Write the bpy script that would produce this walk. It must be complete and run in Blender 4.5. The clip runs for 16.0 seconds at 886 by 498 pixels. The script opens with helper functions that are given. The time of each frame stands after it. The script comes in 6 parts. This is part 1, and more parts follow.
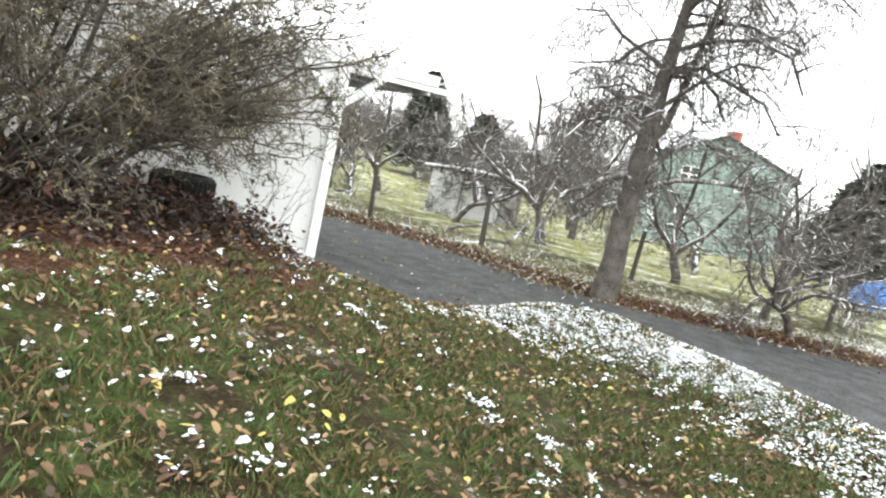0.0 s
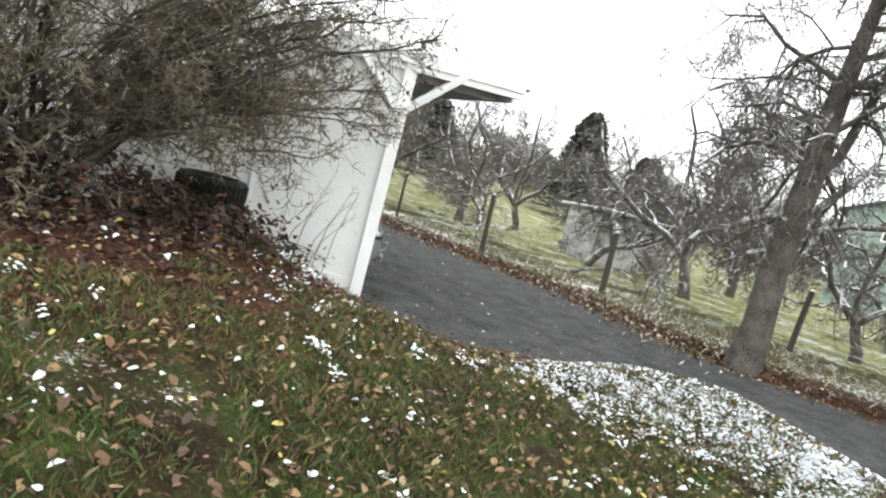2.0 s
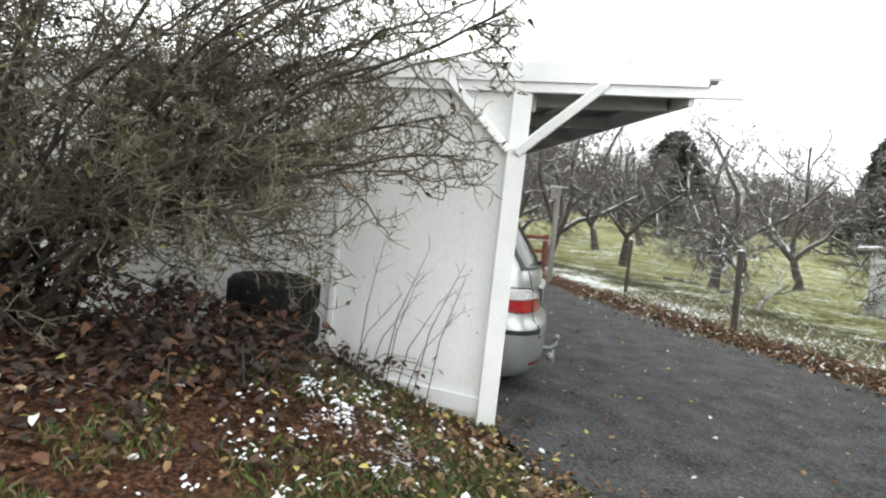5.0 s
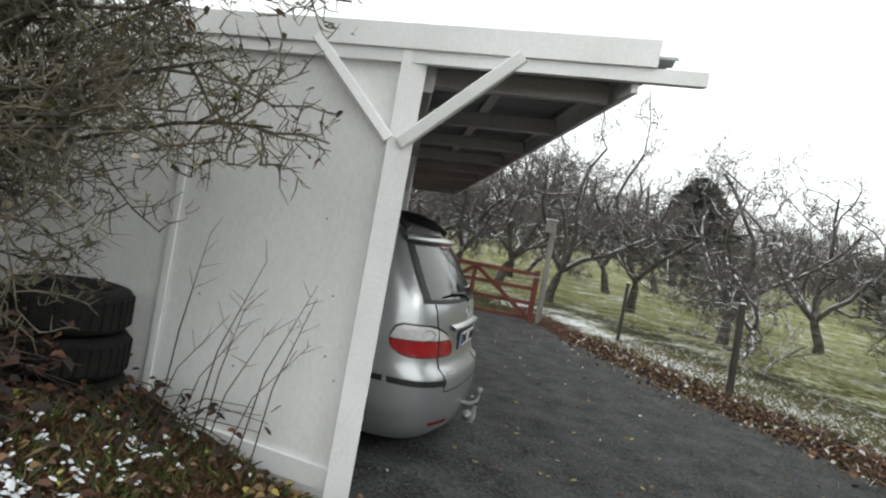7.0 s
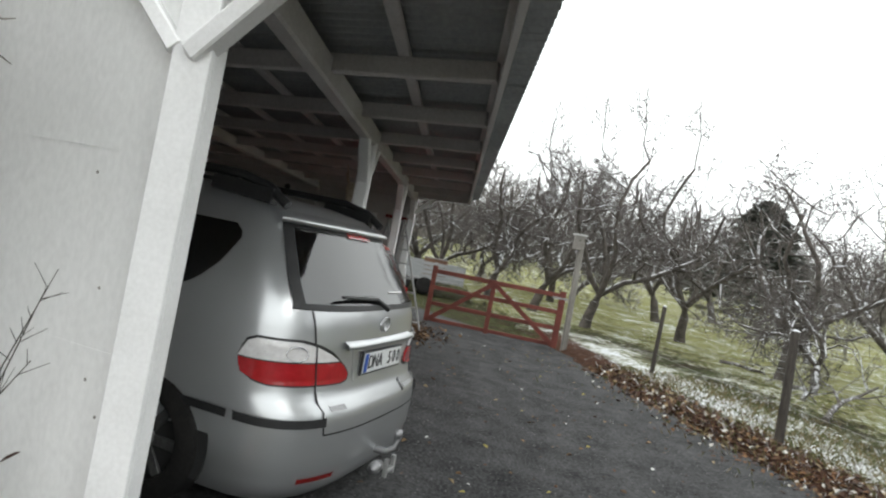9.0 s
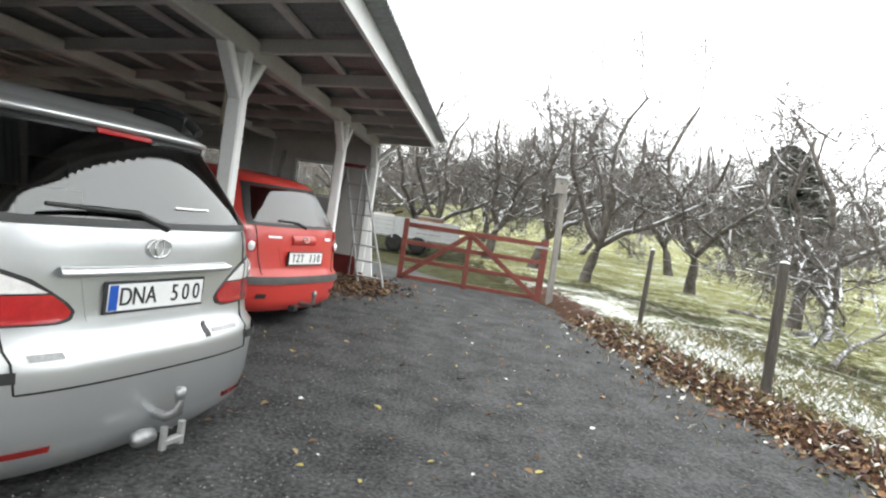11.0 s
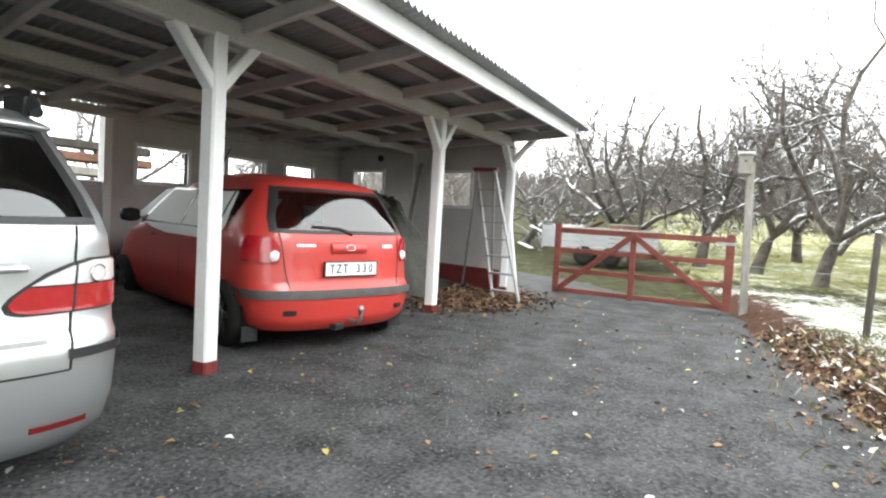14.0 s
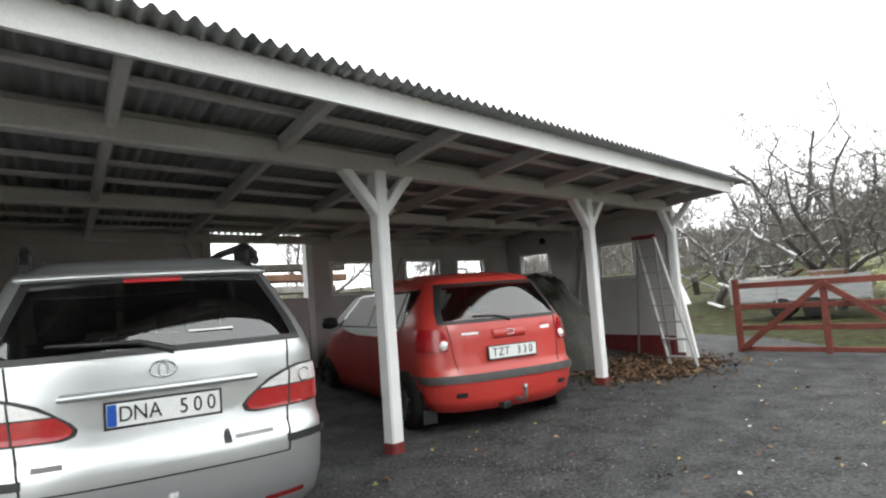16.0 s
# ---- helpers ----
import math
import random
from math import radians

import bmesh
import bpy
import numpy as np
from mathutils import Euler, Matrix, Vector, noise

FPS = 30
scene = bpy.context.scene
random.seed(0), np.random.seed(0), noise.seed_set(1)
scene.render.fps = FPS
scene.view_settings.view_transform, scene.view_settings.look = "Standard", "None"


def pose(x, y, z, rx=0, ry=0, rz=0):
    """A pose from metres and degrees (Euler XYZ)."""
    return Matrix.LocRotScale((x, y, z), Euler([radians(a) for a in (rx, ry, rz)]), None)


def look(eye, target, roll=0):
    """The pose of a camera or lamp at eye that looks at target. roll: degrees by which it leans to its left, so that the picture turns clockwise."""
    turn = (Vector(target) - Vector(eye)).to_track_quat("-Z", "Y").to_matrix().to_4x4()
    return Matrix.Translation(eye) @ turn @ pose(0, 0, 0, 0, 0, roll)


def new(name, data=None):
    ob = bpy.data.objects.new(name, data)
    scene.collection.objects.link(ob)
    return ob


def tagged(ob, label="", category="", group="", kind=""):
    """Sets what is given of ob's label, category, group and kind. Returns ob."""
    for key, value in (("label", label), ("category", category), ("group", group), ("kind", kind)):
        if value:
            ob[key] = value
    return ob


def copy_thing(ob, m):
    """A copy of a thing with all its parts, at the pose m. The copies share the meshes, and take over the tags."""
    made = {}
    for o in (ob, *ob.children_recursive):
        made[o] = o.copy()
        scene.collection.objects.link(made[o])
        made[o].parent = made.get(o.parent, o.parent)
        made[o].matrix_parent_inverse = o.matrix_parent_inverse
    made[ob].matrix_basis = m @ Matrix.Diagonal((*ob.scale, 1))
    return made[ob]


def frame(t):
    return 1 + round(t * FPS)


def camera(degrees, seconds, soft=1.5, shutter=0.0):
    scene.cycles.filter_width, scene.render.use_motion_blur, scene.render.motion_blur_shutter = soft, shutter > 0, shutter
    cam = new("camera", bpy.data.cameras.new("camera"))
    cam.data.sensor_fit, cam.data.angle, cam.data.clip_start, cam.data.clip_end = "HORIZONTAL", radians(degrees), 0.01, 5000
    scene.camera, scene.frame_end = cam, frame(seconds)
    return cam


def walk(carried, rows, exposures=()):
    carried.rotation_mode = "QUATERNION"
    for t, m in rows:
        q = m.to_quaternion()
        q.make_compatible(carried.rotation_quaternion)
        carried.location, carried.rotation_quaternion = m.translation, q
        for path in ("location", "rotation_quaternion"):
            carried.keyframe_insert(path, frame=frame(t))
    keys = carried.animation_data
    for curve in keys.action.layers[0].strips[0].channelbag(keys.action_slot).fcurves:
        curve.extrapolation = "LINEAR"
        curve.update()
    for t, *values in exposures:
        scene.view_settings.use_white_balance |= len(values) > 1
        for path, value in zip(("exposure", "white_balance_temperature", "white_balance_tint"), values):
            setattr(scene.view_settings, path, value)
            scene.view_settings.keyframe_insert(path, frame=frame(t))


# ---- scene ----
cam = camera(70.9, 16.0, soft=2.2)
METRES, EYE, TILT, LEAN, TURN = 11.3, 1.57, 0.0, 0.0, 42.5
ROWS = [
    (0.0, 0.0, 0.0, 0.0, 1.54, -7.12, -12.46),
    (0.5, 0.02, 0.0302, -0.002, 6.48, -6.54, -9.37),
    (1.0, 0.0425, 0.061, -0.0008, 10.6, -9.09, -11.11),
    (1.5, 0.0633, 0.0952, -0.0007, 9.14, -9.09, -13.66),
    (2.0, 0.0798, 0.1269, -0.0029, 17.08, -6.84, -15.12),
    (2.5, 0.0886, 0.1624, -0.0053, 27.62, -10.18, -11.74),
    (3.0, 0.0931, 0.1997, -0.0022, 27.82, -10.03, -12.02),
    (5.5, 0.0846, 0.3685, 0.004, 42.45, -3.18, -5.56),
    (6.0, 0.081, 0.4009, 0.0058, 39.8, -3.45, -5.66),
    (6.5, 0.0831, 0.4329, 0.0048, 40.41, 1.77, -9.57),
    (7.0, 0.0845, 0.468, 0.0021, 43.39, -1.27, -10.47),
    (7.5, 0.0806, 0.5045, 0.0033, 44.43, -0.22, -11.89),
    (8.0, 0.0772, 0.5361, -0.0006, 51.94, 0.3, -11.66),
    (8.5, 0.0722, 0.5687, -0.0027, 53.84, -1.68, -11.1),
    (9.0, 0.0631, 0.603, -0.0037, 48.7, 0.18, -11.18),
    (9.5, 0.0625, 0.6324, -0.0086, 50.74, -0.22, -9.28),
    (10.0, 0.0628, 0.6629, -0.0107, 50.16, -2.78, -8.51),
    (12.5, 0.0446, 0.8331, -0.0301, 54.46, -2.17, -9.54),
    (13.0, 0.0379, 0.8659, -0.0311, 59.99, -5.04, -8.32),
    (13.5, 0.0313, 0.8919, -0.0281, 59.06, -3.72, -4.74),
    (14.0, 0.0357, 0.9034, -0.0276, 72.55, -3.25, -3.24),
    (14.5, 0.0463, 0.9082, -0.0274, 81.99, -2.48, 0.31),
    (15.0, 0.063, 0.9047, -0.0275, 88.18, -1.8, 1.03),
    (15.5, 0.0768, 0.9094, -0.0247, 84.55, 0.15, 5.54),
    (16.0, 0.0899, 0.9202, -0.0235, 89.41, 4.27, 4.26),
]
walk(cam, [(t, pose(0, 0, EYE, TILT, LEAN, TURN) @ pose(METRES * x, METRES * y, METRES * z, 90 + pitch, roll, yaw)) for t, x, y, z, yaw, pitch, roll in ROWS],
     [(0.0, 1.2), (1.5, 1.05), (2.5, 0.65), (3.0, 0.68), (5.5, 0.72), (6.0, 0.42), (7.0, 0.08), (8.0, 0.42), (9.0, 0.4), (9.5, 0.35), (10.0, 0.7), (12.5, 1.48), (13.0, 1.55), (14.5, 1.72), (15.5, 1.5), (16.0, 1.02)])
import mathutils

# ---- light ----
world = bpy.data.worlds.new("overcast")
scene.world = world
world.use_nodes = True
wn = world.node_tree
sky = wn.nodes.new("ShaderNodeTexSky")
sky.sky_type, sky.sun_disc = "NISHITA", False
sky.sun_elevation, sky.sun_rotation, sky.dust_density = radians(24), radians(150), 4.0
grey = wn.nodes.new("ShaderNodeHueSaturation")
grey.inputs["Saturation"].default_value = 0.12
cloud = wn.nodes.new("ShaderNodeMixRGB")
cloud.inputs["Fac"].default_value = 0.75
cloud.inputs["Color2"].default_value = (10.75, 11.2, 11.15, 1)
wn.links.new(sky.outputs[0], grey.inputs["Color"])
wn.links.new(grey.outputs[0], cloud.inputs["Color1"])
wn.links.new(cloud.outputs[0], wn.nodes["Background"].inputs["Color"])
wn.nodes["Background"].inputs["Strength"].default_value = 0.15
sun_data = bpy.data.lights.new("sun", "SUN")
sun_data.energy, sun_data.angle, sun_data.color = 0.6, radians(25), (0.98, 1.0, 0.96)
sun = new("sun", sun_data)
sun.matrix_world = look((20, 30, 30), (0, 0, 0))

# ---- materials ----


def mat(name, a, b, rough=0.7, scale=4.0, fine=60.0, bump=0.15, metal=0.0, spread=(0.35, 0.65), coat=0.0, stretch=(1, 1, 1), pieces=0.0, spec=0.5, grain=0.45, snow=0.0):
    """Two colours blended by a coarse and a fine noise, with a fine relief."""
    m = bpy.data.materials.new(name)
    m.use_nodes = True
    n, l = m.node_tree.nodes, m.node_tree.links
    p = n["Principled BSDF"]
    co = n.new("ShaderNodeTexCoord")
    mp = n.new("ShaderNodeMapping")
    mp.inputs["Scale"].default_value = stretch
    l.new(co.outputs["Object"], mp.inputs["Vector"])
    big, small = n.new("ShaderNodeTexNoise"), n.new("ShaderNodeTexNoise")
    big.inputs["Scale"].default_value, small.inputs["Scale"].default_value = scale, fine
    big.inputs["Detail"].default_value, small.inputs["Detail"].default_value = 6, 4
    mix = n.new("ShaderNodeMixRGB")
    mix.inputs["Fac"].default_value = grain
    ramp = n.new("ShaderNodeValToRGB")
    ramp.color_ramp.elements[0].position, ramp.color_ramp.elements[1].position = spread
    ramp.color_ramp.elements[0].color, ramp.color_ramp.elements[1].color = (*a, 1), (*b, 1)
    for t in (big, small):
        l.new(mp.outputs[0], t.inputs["Vector"])
    l.new(big.outputs["Fac"], mix.inputs["Color1"])
    l.new(small.outputs["Fac"], mix.inputs["Color2"])
    l.new(mix.outputs[0], ramp.inputs["Fac"])
    out = ramp.outputs[0]
    if pieces:
        info = n.new("ShaderNodeNewGeometry")
        val = n.new("ShaderNodeMapRange")
        val.inputs["To Min"].default_value, val.inputs["To Max"].default_value = 1 - pieces, 1 + pieces
        hsv = n.new("ShaderNodeHueSaturation")
        l.new(info.outputs["Random Per Island"], val.inputs["Value"])
        l.new(val.outputs[0], hsv.inputs["Value"])
        l.new(out, hsv.inputs["Color"])
        out = hsv.outputs[0]
    if snow:
        # thin snow lying on the upper side
        geo = n.new("ShaderNodeNewGeometry")
        xyz, lie, patch, both, white = n.new("ShaderNodeSeparateXYZ"), n.new("ShaderNodeMapRange"), n.new("ShaderNodeMapRange"), n.new("ShaderNodeMath"), n.new("ShaderNodeMixRGB")
        l.new(geo.outputs["Normal"], xyz.inputs[0])
        l.new(xyz.outputs[2], lie.inputs["Value"])
        lie.inputs["From Min"].default_value, lie.inputs["From Max"].default_value = 0.3, 0.75
        l.new(big.outputs["Fac"], patch.inputs["Value"])
        patch.inputs["From Min"].default_value, patch.inputs["From Max"].default_value = 0.68 - 0.4 * snow, 0.74 - 0.4 * snow
        both.operation = "MULTIPLY"
        l.new(lie.outputs[0], both.inputs[0])
        l.new(patch.outputs[0], both.inputs[1])
        l.new(both.outputs[0], white.inputs["Fac"])
        l.new(out, white.inputs["Color1"])
        white.inputs["Color2"].default_value = (0.72, 0.74, 0.77, 1)
        out = white.outputs[0]
    l.new(out, p.inputs["Base Color"])
    p.inputs["Roughness"].default_value, p.inputs["Metallic"].default_value = rough, metal
    p.inputs["Coat Weight"].default_value = coat
    p.inputs["Coat Roughness"].default_value = 0.08
    p.inputs["Specular IOR Level"].default_value = spec
    if bump:
        bm_node = n.new("ShaderNodeBump")
        bm_node.inputs["Strength"].default_value, bm_node.inputs["Distance"].default_value = bump, 0.01
        l.new(mix.outputs[0], bm_node.inputs["Height"])
        l.new(bm_node.outputs[0], p.inputs["Normal"])
    return m


def leaf_mat(name, colours, rough=0.75):
    """One of several colours for each island of the mesh."""
    m = bpy.data.materials.new(name)
    m.use_nodes = True
    n, l = m.node_tree.nodes, m.node_tree.links
    info, ramp = n.new("ShaderNodeNewGeometry"), n.new("ShaderNodeValToRGB")
    ramp.color_ramp.interpolation = "CONSTANT"
    e = ramp.color_ramp.elements
    while len(e) < len(colours):
        e.new(0.5)
    for i, c in enumerate(colours):
        e[i].position, e[i].color = i / len(colours), (*c, 1)
    l.new(info.outputs["Random Per Island"], ramp.inputs["Fac"])
    l.new(ramp.outputs[0], n["Principled BSDF"].inputs["Base Color"])
    n["Principled BSDF"].inputs["Roughness"].default_value = rough
    return m


def ground_mat():
    m = bpy.data.materials.new("grass_ground")
    m.use_nodes = True
    n, l = m.node_tree.nodes, m.node_tree.links
    p = n["Principled BSDF"]
    co = n.new("ShaderNodeTexCoord")

    def noise_at(scale, detail=5):
        t = n.new("ShaderNodeTexNoise")
        t.inputs["Scale"].default_value, t.inputs["Detail"].default_value = scale, detail
        l.new(co.outputs["Object"], t.inputs["Vector"])
        return t.outputs["Fac"]

    def ramp_of(src, *stops):
        r = n.new("ShaderNodeValToRGB")
        e = r.color_ramp.elements
        while len(e) < len(stops):
            e.new(0.5)
        for i, (pos, c) in enumerate(stops):
            e[i].position, e[i].color = pos, (*c, 1)
        l.new(src, r.inputs["Fac"])
        return r.outputs[0]

    def math_of(op, a, b):
        q = n.new("ShaderNodeMath")
        q.operation = op
        for i, v in enumerate((a, b)):
            if isinstance(v, (int, float)):
                q.inputs[i].default_value = v
            else:
                l.new(v, q.inputs[i])
        return q.outputs[0]

    def mix_of(f, a, b):
        q = n.new("ShaderNodeMixRGB")
        l.new(f, q.inputs["Fac"])
        l.new(a, q.inputs["Color1"])
        l.new(b, q.inputs["Color2"])
        return q.outputs[0]

    att = n.new("ShaderNodeAttribute")
    att.attribute_name = "cover"
    sep = n.new("ShaderNodeSeparateColor")
    l.new(att.outputs["Color"], sep.inputs[0])
    n1, n2, n3, n4 = noise_at(0.9), noise_at(7), noise_at(45, 3), noise_at(160, 2)
    both = math_of("ADD", math_of("MULTIPLY", n2, 0.5), math_of("MULTIPLY", n3, 0.5))
    grass = ramp_of(math_of("ADD", math_of("MULTIPLY", both, 0.6), math_of("MULTIPLY", noise_at(2.6), 0.4)), (0.36, (0.013, 0.007, 0.003)), (0.45, (0.026, 0.017, 0.006)), (0.53, (0.032, 0.046, 0.01)), (0.64, (0.085, 0.105, 0.03)))
    dry = ramp_of(both, (0.35, (0.1, 0.115, 0.03)), (0.5, (0.21, 0.215, 0.07)), (0.65, (0.42, 0.39, 0.21)))
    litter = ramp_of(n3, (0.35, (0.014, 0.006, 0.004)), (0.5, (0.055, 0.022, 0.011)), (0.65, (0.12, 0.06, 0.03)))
    white = ramp_of(n3, (0.3, (0.55, 0.57, 0.6)), (0.6, (0.8, 0.82, 0.85)))
    sharp = lambda w, src, soft: math_of("MULTIPLY", math_of("SUBTRACT", math_of("ADD", w, src), 1.0), soft)
    clampd = lambda v: math_of("MINIMUM", math_of("MAXIMUM", v, 0.0), 1.0)
    c = mix_of(clampd(sharp(sep.outputs[2], math_of("ADD", math_of("MULTIPLY", n1, 0.5), math_of("MULTIPLY", n2, 0.5)), 7)), grass, dry)
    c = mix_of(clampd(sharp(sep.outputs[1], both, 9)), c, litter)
    snow_noise = math_of("ADD", math_of("MULTIPLY", n1, 0.3), math_of("ADD", math_of("MULTIPLY", n2, 0.35), math_of("MULTIPLY", n3, 0.35)))
    c = mix_of(clampd(sharp(sep.outputs[0], snow_noise, 12)), c, white)
    l.new(c, p.inputs["Base Color"])
    p.inputs["Roughness"].default_value = 0.9
    p.inputs["Specular IOR Level"].default_value = 0.2
    bm_node = n.new("ShaderNodeBump")
    bm_node.inputs["Strength"].default_value, bm_node.inputs["Distance"].default_value = 0.8, 0.03
    l.new(math_of("ADD", n3, math_of("MULTIPLY", n4, 0.6)), bm_node.inputs["Height"])
    l.new(bm_node.outputs[0], p.inputs["Normal"])
    return m


def glass_mat(name, tint, rough=0.02, alpha=0.55):
    m = bpy.data.materials.new(name)
    m.use_nodes = True
    n, l = m.node_tree.nodes, m.node_tree.links
    out = n["Material Output"]
    clear, shine, mixer, fres = n.new("ShaderNodeBsdfTransparent"), n.new("ShaderNodeBsdfGlossy"), n.new("ShaderNodeMixShader"), n.new("ShaderNodeFresnel")
    clear.inputs["Color"].default_value = (*tint, 1)
    shine.inputs["Roughness"].default_value = rough
    fres.inputs["IOR"].default_value = 1.0 + alpha
    l.new(fres.outputs[0], mixer.inputs[0])
    l.new(clear.outputs[0], mixer.inputs[1])
    l.new(shine.outputs[0], mixer.inputs[2])
    l.new(mixer.outputs[0], out.inputs["Surface"])
    return m


GROUND = ground_mat()
ASPHALT = mat("wet_asphalt", (0.007, 0.007, 0.0075), (0.085, 0.085, 0.086), 0.85, 3.0, 42, 1.0, spread=(0.36, 0.64), grain=0.6, spec=0.25)
WHITE = mat("white_painted_board", (0.7, 0.7, 0.69), (0.82, 0.82, 0.81), 0.6, 2.2, 45, 0.12, stretch=(1, 1, 0.6))
WHITE_TRIM = mat("white_painted_timber", (0.72, 0.72, 0.715), (0.83, 0.83, 0.83), 0.5, 3, 60, 0.1)
# Whitewash dulled further: the dimness under the roof is put into the colour.
INNER = mat("shade_dimmed_whitewash", (0.45, 0.43, 0.42), (0.6, 0.58, 0.57), 0.7, 2, 50, 0.15)
RED_PAINT = mat("dark_red_painted_wood", (0.11, 0.012, 0.012), (0.2, 0.03, 0.028), 0.6, 6, 70, 0.2)
GATE_RED = mat("weathered_red_gate_wood", (0.085, 0.016, 0.011), (0.2, 0.05, 0.033), 0.65, 5, 60, 0.3, stretch=(1, 0.4, 1))
ZINC = mat("galvanised_corrugated_steel", (0.24, 0.25, 0.255), (0.36, 0.37, 0.37), 0.5, 1.5, 40, 0.08, metal=0.35)
FENCE_WOOD = mat("grey_fence_post_wood", (0.02, 0.016, 0.013), (0.075, 0.064, 0.054), 0.85, 5, 50, 0.5, stretch=(1, 1, 0.15))
GREY_WOOD = mat("silver_grey_weathered_wood", (0.14, 0.13, 0.115), (0.3, 0.285, 0.26), 0.85, 5, 50, 0.5, stretch=(1, 1, 0.15))
BARK = mat("grey_brown_lichen_bark", (0.022, 0.018, 0.015), (0.13, 0.115, 0.1), 0.9, 5, 40, 0.8, snow=0.55)
TWIG = mat("dark_bare_twig", (0.028, 0.023, 0.021), (0.15, 0.135, 0.125), 0.85, 3, 25, 0.2, snow=0.33)
SNOWY = mat("snow_dusted_limb", (0.09, 0.08, 0.07), (0.6, 0.62, 0.65), 0.8, 3.5, 22, 0.5, spread=(0.5, 0.62))
BUSH_TWIG = mat("lichen_green_bush_twig", (0.03, 0.024, 0.016), (0.19, 0.165, 0.115), 0.85, 2.5, 22, 0.3)
BUSH_DARK = mat("dark_bush_stem", (0.016, 0.013, 0.01), (0.07, 0.058, 0.043), 0.9, 5, 40, 0.5)
NEEDLE = mat("dark_conifer_needles", (0.03, 0.04, 0.032), (0.085, 0.1, 0.08), 0.9, 2, 20, 0.3, pieces=0.35)
# Paler than the near twigs: distance haze is mixed into this colour.
HAZE_TWIG = mat("haze_paled_far_twigs", (0.085, 0.075, 0.07), (0.19, 0.175, 0.16), 0.95, 0.4, 5, 0, pieces=0.3)
RUBBER = mat("black_tyre_rubber", (0.005, 0.005, 0.005), (0.018, 0.017, 0.016), 0.85, 8, 80, 0.35, spec=0.25)
BLACK = mat("black_plastic_trim", (0.012, 0.012, 0.013), (0.025, 0.025, 0.026), 0.45, 8, 90, 0.05)
GREY_TRIM = mat("faded_grey_bumper_plastic", (0.04, 0.038, 0.038), (0.075, 0.072, 0.07), 0.6, 8, 90, 0.1)
DARK_SEAM = mat("dark_panel_gap", (0.012, 0.012, 0.012), (0.02, 0.02, 0.02), 0.8, 8, 90, 0)
SILVER = mat("silver_metallic_car_paint", (0.54, 0.555, 0.565), (0.6, 0.61, 0.62), 0.32, 2, 500, 0.01, metal=0.8, coat=0.6)
CAR_RED = mat("bright_red_car_paint", (0.43, 0.033, 0.026), (0.5, 0.043, 0.034), 0.4, 2, 300, 0.01, coat=0.5)
LAMP_RED = mat("red_tail_lamp_lens", (0.30, 0.008, 0.012), (0.42, 0.014, 0.02), 0.12, 30, 200, 0.05, coat=0.8)
REFLECTOR = mat("dark_red_reflector", (0.13, 0.01, 0.01), (0.2, 0.016, 0.014), 0.2, 30, 200, 0.05)
# Rim grey darkened to hold the shade the wheels stand in.
RIM = mat("shade_darkened_rim", (0.06, 0.06, 0.06), (0.15, 0.15, 0.148), 0.5, 8, 60, 0.1, metal=0.5)
LAMP_CLEAR = mat("clear_tail_lamp_lens", (0.62, 0.6, 0.6), (0.82, 0.81, 0.81), 0.12, 25, 160, 0.1, metal=0.1, coat=0.8)
CHROME = mat("chrome_metal", (0.55, 0.55, 0.56), (0.65, 0.65, 0.66), 0.15, 8, 90, 0, metal=1.0)
STEEL = mat("dull_grey_steel", (0.25, 0.25, 0.25), (0.4, 0.4, 0.41), 0.45, 8, 90, 0.05, metal=0.8)
ALU = mat("scuffed_aluminium", (0.3, 0.3, 0.3), (0.44, 0.44, 0.43), 0.45, 9, 80, 0.08, metal=0.5)
PLATE = mat("white_number_plate", (0.7, 0.71, 0.71), (0.78, 0.78, 0.78), 0.4, 10, 80, 0)
PLATE_BLUE = mat("blue_plate_strip", (0.01, 0.07, 0.35), (0.015, 0.09, 0.42), 0.4, 10, 80, 0)
INK = mat("black_plate_ink", (0.012, 0.012, 0.013), (0.02, 0.02, 0.02), 0.5, 10, 80, 0)
SEAT = mat("dark_grey_seat_cloth", (0.012, 0.012, 0.014), (0.035, 0.035, 0.038), 0.9, 8, 120, 0.2)
# White cloth, brightened to paint in the sky's reflection on the side glass.
SHEET = mat("cover_cloth_with_sky_reflection", (0.84, 0.85, 0.86), (0.9, 0.9, 0.9), 0.6, 3, 60, 0.2)
TARP = mat("dark_olive_tarpaulin", (0.02, 0.022, 0.016), (0.065, 0.065, 0.05), 0.6, 3, 30, 0.6)
BLUE = mat("faded_blue_plastic", (0.02, 0.09, 0.3), (0.04, 0.16, 0.42), 0.5, 3, 30, 0.2)
GREEN_HOUSE = mat("pale_green_house_board", (0.2, 0.27, 0.25), (0.27, 0.34, 0.31), 0.8, 1, 12, 0.2)
ROOF_DARK = mat("dark_roof_tile", (0.03, 0.03, 0.032), (0.08, 0.08, 0.082), 0.8, 2, 20, 0.3)
BRICK_RED = mat("red_chimney_brick", (0.3, 0.07, 0.05), (0.42, 0.13, 0.1), 0.85, 4, 30, 0.3)
SHED_BOARD = mat("pale_grey_shed_board", (0.42, 0.43, 0.42), (0.62, 0.62, 0.61), 0.8, 3, 30, 0.3)
SNOW = mat("thin_snow", (0.5, 0.53, 0.56), (0.8, 0.82, 0.85), 0.7, 4, 40, 0.5)
BONE = mat("pale_antler_bone", (0.3, 0.24, 0.16), (0.6, 0.53, 0.42), 0.7, 12, 60, 0.3)
